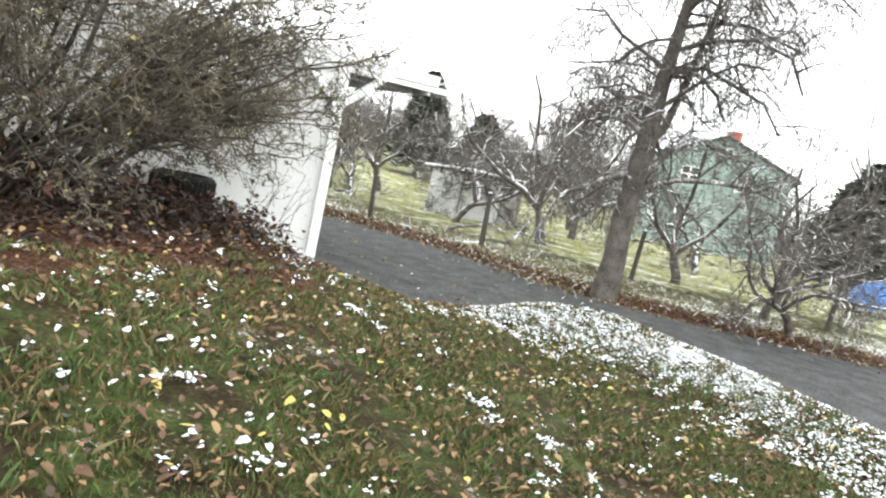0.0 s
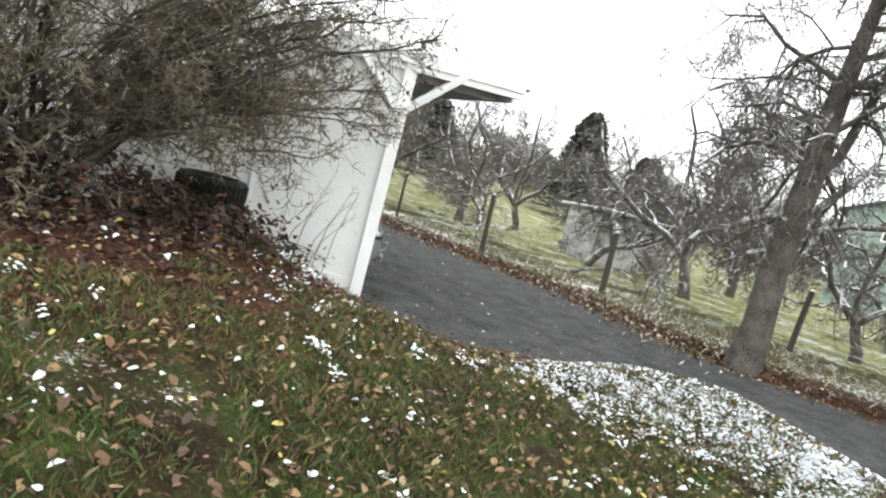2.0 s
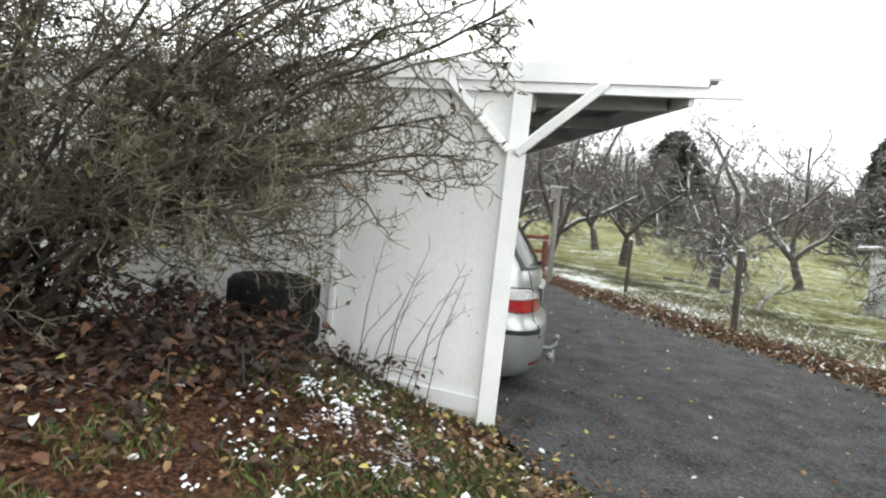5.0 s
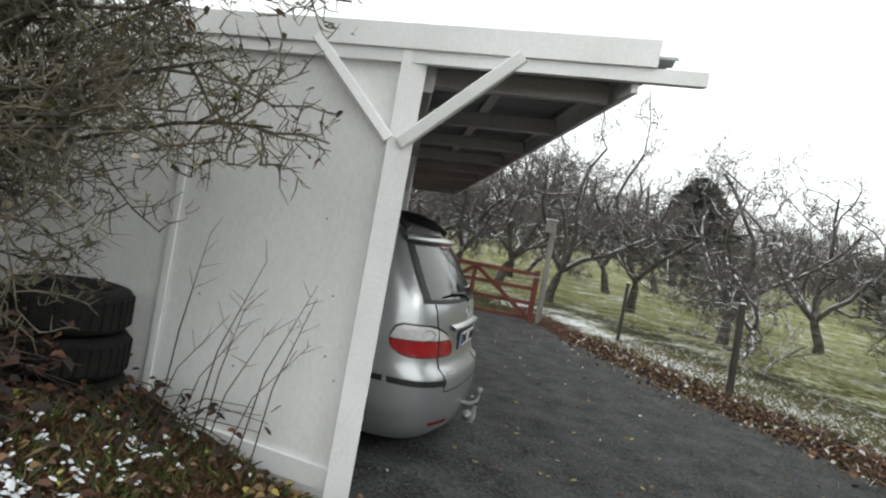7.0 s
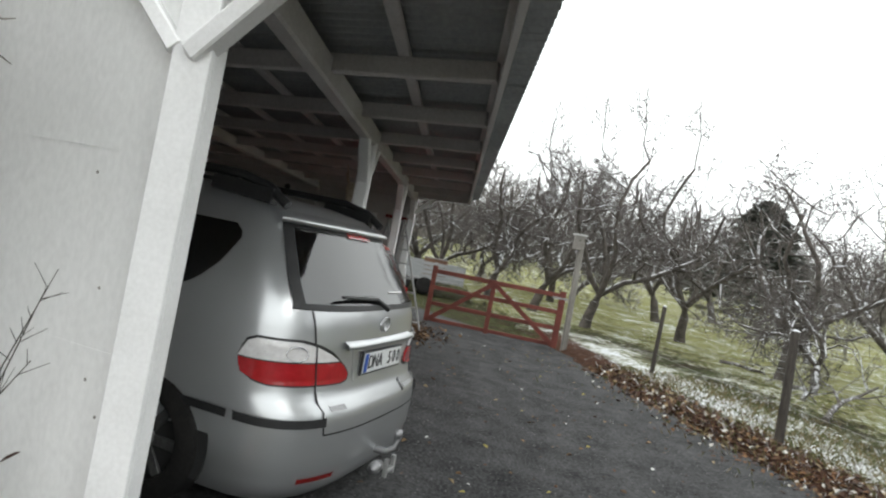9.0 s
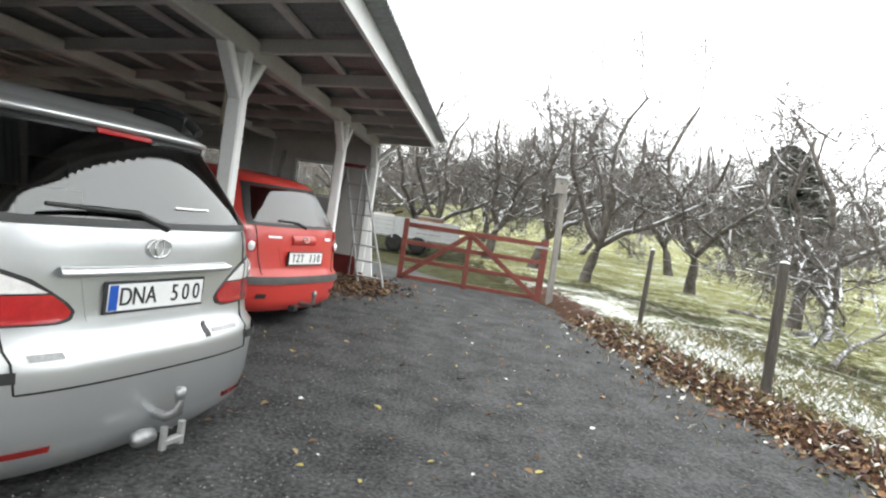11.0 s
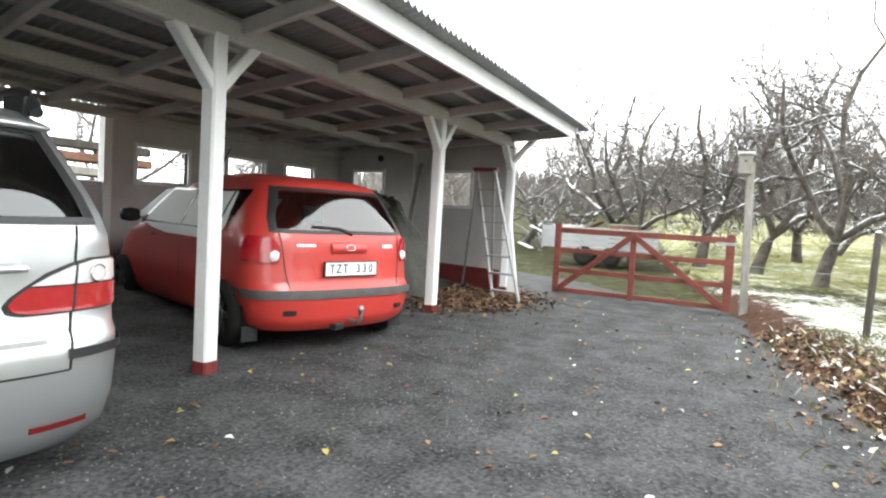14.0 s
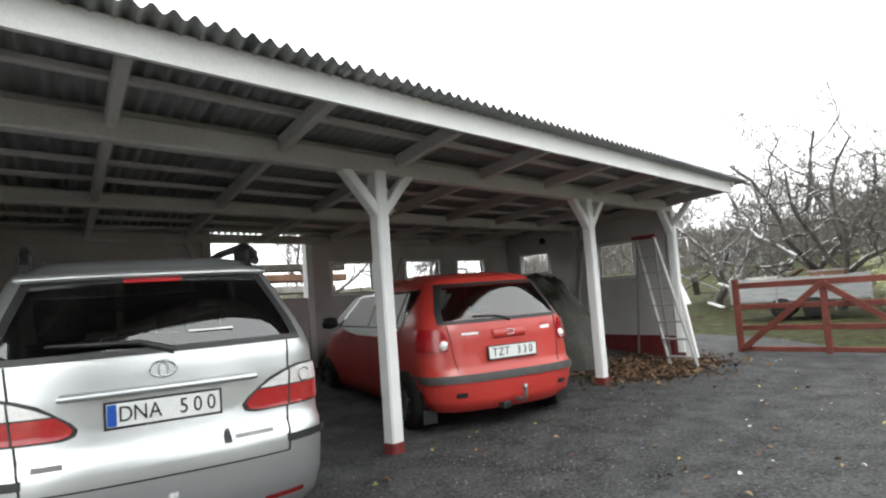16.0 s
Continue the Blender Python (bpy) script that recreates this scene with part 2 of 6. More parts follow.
RUST = mat("rust_brown_scrap", (0.08, 0.035, 0.02), (0.2, 0.11, 0.07), 0.85, 4, 30, 0.4)
GLASS = glass_mat("car_glass", (0.5, 0.55, 0.54), alpha=1.3)
DARK_GLASS = glass_mat("tinted_car_glass", (0.55, 0.6, 0.6), alpha=1.25)
BLACK_GLASS = glass_mat("black_tinted_car_glass", (0.05, 0.055, 0.06), alpha=0.9)
PANE = glass_mat("window_pane_glass", (0.85, 0.87, 0.86), alpha=0.45)
LEAF_MIX = leaf_mat("fallen_leaf", [(0.13, 0.065, 0.03), (0.22, 0.14, 0.065), (0.07, 0.038, 0.022), (0.3, 0.23, 0.13), (0.1, 0.05, 0.028), (0.17, 0.1, 0.045), (0.05, 0.03, 0.02), (0.38, 0.32, 0.09), (0.12, 0.07, 0.035), (0.6, 0.6, 0.58), (0.09, 0.05, 0.03), (0.25, 0.16, 0.08)])
LEAF_BROWN = leaf_mat("brown_leaf_litter", [(0.085, 0.042, 0.023), (0.15, 0.085, 0.04), (0.045, 0.025, 0.017), (0.22, 0.13, 0.06), (0.1, 0.055, 0.03), (0.065, 0.035, 0.02)])
LEAF_VERGE = leaf_mat("verge_leaf_litter", [(0.1, 0.045, 0.025), (0.17, 0.1, 0.045), (0.05, 0.026, 0.018), (0.3, 0.23, 0.13), (0.07, 0.035, 0.022), (0.55, 0.53, 0.48), (0.2, 0.1, 0.04), (0.08, 0.04, 0.025), (0.04, 0.022, 0.016), (0.14, 0.07, 0.035)])
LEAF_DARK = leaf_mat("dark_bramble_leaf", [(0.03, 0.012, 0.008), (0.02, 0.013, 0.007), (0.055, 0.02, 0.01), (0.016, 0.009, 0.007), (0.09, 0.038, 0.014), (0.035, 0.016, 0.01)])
LEAF_BUSH = leaf_mat("withered_bush_leaf", [(0.12, 0.12, 0.035), (0.08, 0.065, 0.03), (0.22, 0.2, 0.06), (0.11, 0.06, 0.03), (0.06, 0.075, 0.025), (0.05, 0.045, 0.02), (0.28, 0.25, 0.18), (0.09, 0.09, 0.035)])
CHIP = leaf_mat("grey_stone_chip", [(0.075, 0.075, 0.073), (0.11, 0.11, 0.107), (0.05, 0.05, 0.05), (0.2, 0.2, 0.195), (0.14, 0.14, 0.135), (0.09, 0.09, 0.088)])
BLADE = leaf_mat("grass_blade", [(0.04, 0.07, 0.012), (0.07, 0.11, 0.02), (0.03, 0.045, 0.009), (0.11, 0.1, 0.03), (0.05, 0.085, 0.018), (0.13, 0.09, 0.032), (0.085, 0.05, 0.02), (0.16, 0.13, 0.055), (0.04, 0.075, 0.016)], 0.6)
STRAW = leaf_mat("straw_grass_blade", [(0.17, 0.14, 0.07), (0.1, 0.095, 0.035), (0.26, 0.22, 0.13), (0.09, 0.1, 0.03), (0.6, 0.6, 0.6), (0.16, 0.12, 0.05), (0.07, 0.08, 0.025)], 0.7)

# ---- mesh helpers ----


class Geo:
    """Collects vertices and faces for one mesh."""

    def __init__(self):
        self.v, self.f = [], []

    def quads(self, rows, closed=False):
        """A grid of points: rows of equal length."""
        o, m = len(self.v), len(rows[0])
        for r in rows:
            self.v.extend(tuple(p) for p in r)
        for i in range(len(rows) - 1):
            for j in range(m if closed else m - 1):
                k = (j + 1) % m
                self.f.append((o + i * m + j, o + i * m + k, o + (i + 1) * m + k, o + (i + 1) * m + j))
        return self

    def poly(self, pts):
        o = len(self.v)
        self.v.extend(tuple(p) for p in pts)
        self.f.append(tuple(range(o, o + len(pts))))
        return self

    def hexa(self, c):
        """Eight corners: four below, four above, both anticlockwise."""
        o = len(self.v)
        self.v.extend(tuple(p) for p in c)
        self.f.extend(tuple(o + i for i in f) for f in ((3, 2, 1, 0), (4, 5, 6, 7), (0, 1, 5, 4), (1, 2, 6, 5), (2, 3, 7, 6), (3, 0, 4, 7)))
        return self

    def box(self, x0, x1, y0, y1, z0, z1):
        return self.hexa([(x0, y0, z0), (x1, y0, z0), (x1, y1, z0), (x0, y1, z0), (x0, y0, z1), (x1, y0, z1), (x1, y1, z1), (x0, y1, z1)])

    def beam(self, p, q, w, h, up=(0, 0, 1)):
        """A squared timber from p to q, w wide and h high, its chamfers cut."""
        p, q, up = Vector(p), Vector(q), Vector(up)
        d = (q - p).normalized()
        s = d.cross(up).normalized()
        t = s.cross(d).normalized()
        c = 0.12 * min(w, h)
        ring = [(w / 2, h / 2 - c), (w / 2 - c, h / 2), (-w / 2 + c, h / 2), (-w / 2, h / 2 - c), (-w / 2, -h / 2 + c), (-w / 2 + c, -h / 2), (w / 2 - c, -h / 2), (w / 2, -h / 2 + c)]
        rows = [[e + s * a + t * b for a, b in ring] for e in (p, q)]
        self.quads(rows, True)
        self.poly(rows[0])
        self.poly(rows[1][::-1])
        return self

    def tube(self, pts, radii, n=5, cap=True):
        pts = [Vector(p) for p in pts]
        rows = []
        ref = Vector((0.31, 0.22, 0.93))
        for i, p in enumerate(pts):
            d = (pts[min(i + 1, len(pts) - 1)] - pts[max(i - 1, 0)])
            d = d.normalized() if d.length > 1e-6 else Vector((0, 0, 1))
            a = d.cross(ref)
            if a.length < 0.05:
                a = d.cross(Vector((1, 0, 0)))
            a.normalize()
            b = d.cross(a)
            r = radii[i] if isinstance(radii, (list, tuple)) else radii
            rows.append([p + (a * math.cos(2 * math.pi * k / n) + b * math.sin(2 * math.pi * k / n)) * r for k in range(n)])
        self.quads(rows, True)
        if cap and n > 3:
            self.poly(rows[0][::-1])
            self.poly(rows[-1])
        return self

    def lathe(self, prof, n=24, axis="z", at=(0, 0, 0)):
        rows = []
        for r, h in prof:
            ring = []
            for k in range(n):
                c, s = r * math.cos(2 * math.pi * k / n), r * math.sin(2 * math.pi * k / n)
                ring.append({"z": (at[0] + c, at[1] + s, at[2] + h), "x": (at[0] + h, at[1] + c, at[2] + s), "y": (at[0] + s, at[1] + h, at[2] + c)}[axis])
            rows.append(ring)
        return self.quads(rows, True)

    def leaf(self, p, size, rng, flat=0.5):
        """One bent leaf of two halves."""
        a = rng.uniform(0, 6.283)
        d = Vector((math.cos(a), math.sin(a), rng.uniform(-flat, flat)))
        s = Vector((-math.sin(a), math.cos(a), rng.uniform(-flat, flat)))
        p = Vector(p)
        lift = Vector((0, 0, size * rng.uniform(0.05, 0.3)))
        o = len(self.v)
        for q in (p - d * size * 0.5, p - d * size * 0.2 - s * size * 0.3 + lift, p + d * size * 0.25 - s * size * 0.26 + lift * 0.7, p + d * size * 0.55, p + d * size * 0.2 + s * size * 0.3 + lift, p - d * size * 0.25 + s * size * 0.27 + lift * 0.8):
            self.v.append(tuple(q))
        self.f.extend(((o, o + 1, o + 2, o + 3), (o, o + 3, o + 4, o + 5)))



def link_geo(name, geo, material, parent=None, label="", smooth=False):
    me = bpy.data.meshes.new(name)
    me.from_pydata(geo.v, [], geo.f)
    if material:
        me.materials.append(material)
    if smooth:
        me.shade_smooth()
    ob = new(name, me)
    if parent:
        ob.parent = parent
    if label:
        ob["label"] = label
    return ob


def part(name, geo, material, parent, label="", smooth=False):
    return link_geo(name, geo, material, parent, label, smooth)


def thing(name, at, label, category, group="", kind="", turn=0.0):
    e = new(name)
    e.empty_display_size = 0.1
    e.matrix_world = pose(*at, 0, 0, turn)
    return tagged(e, label, category, group, kind)


def single(name, geo, material, label, category="", group="", kind="", smooth=False):
    return tagged(link_geo(name, geo, material, None, "", smooth), label, category, group, kind)


def tx(geo, m):
    geo.v = [tuple(m @ Vector(p)) for p in geo.v]
    return geo


def smoothstep(a, b, x):
    t = np.clip((x - a) / (b - a), 0, 1)
    return t * t * (3 - 2 * t)


# ---- ground ----
K = 0.3          # the bays run back at a slant to the row of posts
FRONT = 4.5      # the row of posts
NEAR_EDGE = [(-6.35, 4.5), (-5.5, 4.65), (-5.0, 5.1), (-4.75, 6.0), (-4.4, 7.2), (-3.5, 7.75), (-1.5, 7.15), (3.0, 5.3), (14.0, 2.0)]
FAR_EDGE = [(-17.6, 7.7), (-15.0, 8.1), (-11.6, 8.7), (-8.9, 9.45), (-6.6, 9.45), (-4.9, 9.75), (-1.25, 12.2), (3.0, 14.5), (14.0, 20.0)]


def chain_distance(x, y, chain):
    """Signed distance to an open chain, positive to the right of its run."""
    best = np.full(np.shape(x), 1e9)
    side = np.ones(np.shape(x))
    for (ax, ay), (bx, by) in zip(chain, chain[1:]):
        dx, dy = bx - ax, by - ay
        t = np.clip(((x - ax) * dx + (y - ay) * dy) / (dx * dx + dy * dy), 0, 1)
        d = np.hypot(x - ax - t * dx, y - ay - t * dy)
        s = np.where(dx * (y - ay) - dy * (x - ax) < 0, 1.0, -1.0)
        side = np.where(d < best, s, side)
        best = np.minimum(d, best)
    return best * side


def heights(x, y):
    x, y = np.asarray(x, float), np.asarray(y, float)
    near = chain_distance(x, y, NEAR_EDGE)
    wall = x - (-6.25 + K * (y - FRONT))
    lawn = np.clip(0.41 - 0.14 * (x + 2.9) - 0.14 * (y - 2.1), 0.02, 0.62)
    lawn = lawn * smoothstep(-0.1, 1.5, near) * smoothstep(-0.1, 0.15, wall) * (0.7 + 0.3 * smoothstep(0.3, 1.5, wall))
    crest = 0.3 * np.exp(-((near - 0.75) / 0.6) ** 2) * smoothstep(-5.0, -3.9, x - 0.35 * (y - 6.0)) * smoothstep(4.9, 6.3, y)
    crest = np.where(near > 0, crest, 0)
    floor = 0.08 * np.clip(4.3 - y, 0, 4.6) * smoothstep(0.15, -0.1, wall) * smoothstep(-19, -17.2, x)
    floor = floor + 0.05 * smoothstep(6.8, 5.2, y) * smoothstep(0.5, -0.6, wall) * smoothstep(-19, -17.2, x)
    far = chain_distance(x, y, FAR_EDGE)
    verge = 0.12 * smoothstep(0.0, 0.5, -far) + 0.05 * np.sin(x * 0.7 + 1) * np.sin(y * 0.6) * smoothstep(1, 4, -far)
    hill = 0.05 * np.clip(-x - 27, 0, 130) + 0.02 * np.clip(y - 40, 0, 100)
    return np.maximum(lawn, crest) + floor + verge + hill


def gz(x, y):
    return float(heights(x, y))


def axis_steps(lo, hi, step, far):
    inner = np.arange(lo, hi, step)
    grow = [step * 1.25 ** i for i in range(1, 60)]
    out = np.cumsum(grow)
    out = out[out < far]
    return np.concatenate(((lo - out)[::-1], inner, inner[-1] + out))


gx, gy = axis_steps(-8.0, 3.0, 0.11, 900), axis_steps(-3.0, 10.5, 0.11, 900)
XX, YY = np.meshgrid(gx, gy)
near_d, far_d = chain_distance(XX, YY, NEAR_EDGE), chain_distance(XX, YY, FAR_EDGE)
paved = (near_d < 0) & (far_d > 0)
ZZ = heights(XX, YY)
rough = np.array([noise.noise((a * 2.3, b * 2.3, 0)) + 0.6 * noise.noise((a * 6, b * 6, 3)) for a, b in zip(XX.ravel(), YY.ravel())]).reshape(XX.shape)
ZZ = ZZ + np.where(paved, -0.05, 0.018 * rough)
ground_geo = Geo().quads([[(XX[i, j], YY[i, j], ZZ[i, j]) for j in range(len(gx))] for i in range(len(gy))])
ground = single("ground", ground_geo, GROUND, "autumn lawn and rough meadow with fallen leaves and thin snow", "ground", kind="structure", smooth=True)
snow = 0.40 + 0.14 * np.exp(-((near_d - 1.0) / 0.95) ** 2) * smoothstep(-5.2, -3.6, XX) * smoothstep(5.0, 6.2, YY) + 0.07 * smoothstep(0.4, 2.5, -far_d) + 0.14 * np.exp(-((far_d + 1.3) / 0.7) ** 2)
snow = snow + 0.07 * np.exp(-((XX + 4.9) ** 2 + (YY - 3.5) ** 2) / 0.3) - 0.2 * np.exp(-((XX + 5.6) ** 2 + (YY - 2.2) ** 2) / 1.2)
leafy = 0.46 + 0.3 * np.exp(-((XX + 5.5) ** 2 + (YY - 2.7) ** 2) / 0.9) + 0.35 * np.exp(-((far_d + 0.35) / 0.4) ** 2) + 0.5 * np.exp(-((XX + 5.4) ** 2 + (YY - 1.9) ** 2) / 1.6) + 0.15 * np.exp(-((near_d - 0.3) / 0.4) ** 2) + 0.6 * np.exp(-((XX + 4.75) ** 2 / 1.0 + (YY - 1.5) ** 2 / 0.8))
straw = 0.36 + 0.09 * smoothstep(3, 9, -far_d) + 0.32 * np.exp(-((far_d + 1.4) / 0.9) ** 2) + 0.24 * smoothstep(1, 5, -far_d)
cover = np.stack([snow, leafy, straw, np.ones_like(snow)], -1).reshape(-1)
ground.data.color_attributes.new("cover", "FLOAT_COLOR", "POINT").data.foreach_set("color", cover.astype(np.float32))

# the asphalt yard and lane, with a ragged edge
rim = []


def ragged(chain, amp):
    for (ax, ay), (bx, by) in zip(chain, chain[1:]):
        m = max(2, int(math.hypot(bx - ax, by - ay) / 0.16)) if abs(ax) < 18 else 6
        for i in range(m):
            x, y = ax + (bx - ax) * i / m, ay + (by - ay) * i / m
            o = amp * (noise.noise((x * 1.7, y * 1.7, 7)) + 0.5 * noise.noise((x * 6, y * 6, 9)))
            rim.append((x + o, y + o))


ragged(NEAR_EDGE, 0.09)
ragged([(14.0, 2.0), (14.0, 20.0)], 0)
ragged(FAR_EDGE[::-1], 0.12)
ragged([(-17.6, 7.7), (-17.9, 6.2), (-19.5, 5.0), (-21.0, 2.5), (-21.5, -0.2)], 0.15)
ragged([(-21.5, -0.2), (-19.2, -0.2), (-17.6, -0.2), (-7.85, -0.2), (-6.35, 4.5)], 0.02)
inner_pts = [(x, y) for x in np.arange(-19, 3, 0.45) for y in np.arange(0.2, 12, 0.45)]
allp = [Vector(p) for p in rim + inner_pts]
loop = [(i, (i + 1) % len(rim)) for i in range(len(rim))]
dv, _, dfaces, *_ = mathutils.geometry.delaunay_2d_cdt(allp, loop, [list(range(len(rim)))], 1, 1e-4)
hz = heights([p.x for p in dv], [p.y for p in dv])
yard_geo = Geo()
yard_geo.v = [(p.x, p.y, float(h) + 0.012) for p, h in zip(dv, hz)]
yard_geo.f = [tuple(f) for f in dfaces]
yard = single("road", yard_geo, ASPHALT, "damp dark asphalt yard and lane strewn with leaves", "road", kind="structure", smooth=True)

# ---- carport ----
EAVE = 2.56      # underside of the purlins over the posts
FALL = 0.04      # the roof rises towards the yard
BACK = 0.5       # the back wall


def roof_z(y):
    return EAVE + FALL * (y - FRONT)


def sh(geo):
    """Slants what was drawn square to the row of posts."""
    geo.v = [(x + K * (y - FRONT), y, z) for x, y, z in geo.v]
    return geo


def shp(x, y, z):
    return (x + K * (y - FRONT), y, z)


def wall_panel(geo, along, lo, hi, a, b, z0, z1, holes, fixed0, fixed1):
    """A wall of thickness fixed0..fixed1 between a and b, with rectangular holes (a, b, z0, z1)."""
    cuts = sorted({a, b, *[h[0] for h in holes], *[h[1] for h in holes]})
    for p, q in zip(cuts, cuts[1:]):
        spans, at = [], z0
        for h in sorted(h for h in holes if h[0] <= p and h[1] >= q):
            spans.append((at, h[2]))
            at = h[3]
        spans.append((at, z1))
        for s, e in spans:
            if e - s > 0.001:
                if along == "y":
                    geo.box(fixed0, fixed1, p, q, s, e)
                else:
                    geo.box(p, q, fixed0, fixed1, s, e)
    return geo


carport = thing("carport", (-11.2, 4.5, 0), "long white timber carport with a corrugated steel roof", "carport", kind="structure")
CP = Matrix.Translation((11.2, -4.5, 0))


def cpart(name, geo, material, label="", smooth=False, parent=None):
    return part(name, tx(geo, CP), material, parent or carport, label, smooth)


# walls
g = Geo()
g.hexa([shp(-6.32, BACK, 0.2), shp(-6.25, BACK, 0.2), shp(-6.25, 4.46, -0.03), shp(-6.32, 4.46, -0.03), shp(-6.32, BACK, roof_z(BACK)), shp(-6.25, BACK, roof_z(BACK)), shp(-6.25, 4.46, roof_z(4.46)), shp(-6.32, 4.46, roof_z(4.46))])
cpart("gable_wall", g, WHITE, "white painted board gable wall")
BACK_HOLES = [(-9.3, -8.5, 1.55, 1.95), (-13.3, -12.45, 1.47, 1.93), (-14.95, -14.1, 1.67, 1.95), (-16.3, -15.5, 1.67, 1.95)]
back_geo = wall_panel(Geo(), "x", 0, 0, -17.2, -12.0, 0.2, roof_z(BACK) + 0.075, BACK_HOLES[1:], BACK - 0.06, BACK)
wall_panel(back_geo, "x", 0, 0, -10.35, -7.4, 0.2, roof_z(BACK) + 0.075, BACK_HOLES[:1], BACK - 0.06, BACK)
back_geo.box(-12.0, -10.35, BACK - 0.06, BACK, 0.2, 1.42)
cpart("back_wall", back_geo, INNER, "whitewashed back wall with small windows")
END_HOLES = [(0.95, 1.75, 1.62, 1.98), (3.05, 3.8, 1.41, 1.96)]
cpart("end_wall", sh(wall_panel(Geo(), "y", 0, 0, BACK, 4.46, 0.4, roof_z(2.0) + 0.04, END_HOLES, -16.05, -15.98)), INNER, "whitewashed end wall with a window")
cpart("plinth", sh(Geo().box(-16.06, -15.96, BACK, 4.44, 0.0, 0.41)), RED_PAINT, "dark red painted plinth board")
cpart("plinth", Geo().box(-17.1, -12.05, BACK - 0.01, BACK + 0.012, 0.25, 0.45), RED_PAINT, "dark red painted plinth board")

# window casings
for a, b, z0, z1 in BACK_HOLES:
    w = thing("window_1", (0, 0, 0), "small unglazed window with a white casing", "window", kind="structure")
    for s in ((a - 0.05, a, z0 - 0.05, z1 + 0.05), (b, b + 0.05, z0 - 0.05, z1 + 0.05), (a, b, z0 - 0.05, z0), (a, b, z1, z1 + 0.04)):
        part("casing", Geo().box(s[0], s[1], BACK - 0.07, BACK + 0.02, s[2], s[3]), WHITE_TRIM, w)
for a, b, z0, z1 in END_HOLES:
    w = thing("window_2", (0, 0, 0), "end wall window with a white casing", "window", kind="structure")
    for s in ((a - 0.05, a, z0 - 0.05, z1 + 0.05), (b, b + 0.05, z0 - 0.05, z1 + 0.05), (a, b, z0 - 0.05, z0), (a, b, z1, z1 + 0.04)):
        part("casing", sh(Geo().box(-16.07, -15.95, s[0], s[1], s[2], s[3])), WHITE_TRIM, w)
cpart("jamb", Geo().box(-12.06, -11.95, BACK - 0.08, BACK + 0.03, 0.3, roof_z(BACK)), WHITE_TRIM, "white painted opening jamb")
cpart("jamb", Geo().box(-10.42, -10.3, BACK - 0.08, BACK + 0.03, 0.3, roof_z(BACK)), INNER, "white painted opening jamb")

rng = random.Random(17)
for k in range(12):
    ny, nz = rng.uniform(2.6, 4.35), rng.uniform(0.45, 2.2)
    cpart("nail_spot", sh(Geo().lathe([(0.001, 0.003), (rng.uniform(0.003, 0.006), 0.002), (0.007, 0.0)], 8, "x", (-6.249, ny, nz))), GREY_WOOD, "small dark stain on the board")
for nz in (0.93, 1.66, 2.27):
    cpart("board_joint", sh(Geo().box(-6.2505, -6.2485, BACK + 0.3, 4.38, nz, nz + 0.003)), WHITE, "thin board joint")
# gable trim: batten, base board, rake boards
cpart("batten", sh(Geo().beam((-6.235, 3.25, 0.35), (-6.235, 3.25, 2.48), 0.045, 0.022, up=(1, 0, 0))), WHITE_TRIM)
g = Geo().hexa([shp(-6.25, BACK, 0.32), shp(-6.225, BACK, 0.32), shp(-6.225, 4.42, 0.1), shp(-6.25, 4.42, 0.1), shp(-6.25, BACK, 0.45), shp(-6.225, BACK, 0.45), shp(-6.225, 4.42, 0.22), shp(-6.25, 4.42, 0.22)])
cpart("base_board", g, WHITE_TRIM)


def slope_board(x0, x1, y0, y1, low, high):
    return Geo().hexa([shp(x0, y0, roof_z(y0) + low), shp(x1, y0, roof_z(y0) + low), shp(x1, y1, roof_z(y1) + low), shp(x0, y1, roof_z(y1) + low), shp(x0, y0, roof_z(y0) + high), shp(x1, y0, roof_z(y0) + high), shp(x1, y1, roof_z(y1) + high), shp(x0, y1, roof_z(y1) + high)])


cpart("rake_board", slope_board(-6.255, -6.205, BACK - 0.3, 5.88, -0.09, -0.02), WHITE_TRIM, "lower white rake board")
cpart("rake_board", slope_board(-6.25, -6.185, BACK - 0.3, 5.64, -0.02, 0.115), WHITE_TRIM, "upper white rake board")
cpart("rake_board", slope_board(-16.12, -16.05, BACK - 0.3, 5.62, -0.06, 0.06), WHITE_TRIM)

# posts with braces
POSTS = [-6.315, -9.8, -13.36, -16.03]
POST_Y = FRONT + 0.04
for i, px in enumerate(POSTS):
    w = 0.125
    py = POST_Y if i else FRONT - 0.03
    cpart("post", Geo().beam((px, py, 0.15), (px, py, 2.38), w, w, up=(0, 1, 0)), WHITE_TRIM, "white painted square post")
    cpart("post_foot", Geo().beam((px, py, -0.02), (px, py, 0.15), w + 0.006, w + 0.006, up=(0, 1, 0)), RED_PAINT, "dark red painted post foot")
    if i:
        for s in (-1, 1):
            if i == 3 and s < 0:
                continue
            cpart("brace", Geo().beam((px + s * 0.02, py, 2.02), (px + s * 0.42, py, 2.44), 0.085, 0.1, up=(0, 1, 0)), WHITE_TRIM)
    if i in (0, 3):
        x = px + (0.075 if i == 0 else 0)
        cpart("brace", Geo().beam(shp(x, FRONT - 0.03, 2.04), shp(x, 5.02, 2.575), 0.07, 0.11, up=(1, 0, 0)), WHITE_TRIM)
        if i == 0:
            cpart("brace", Geo().beam(shp(x + 0.004, FRONT - 0.09, 2.04), shp(x + 0.004, 3.92, 2.545), 0.06, 0.11, up=(1, 0, 0)), WHITE_TRIM)
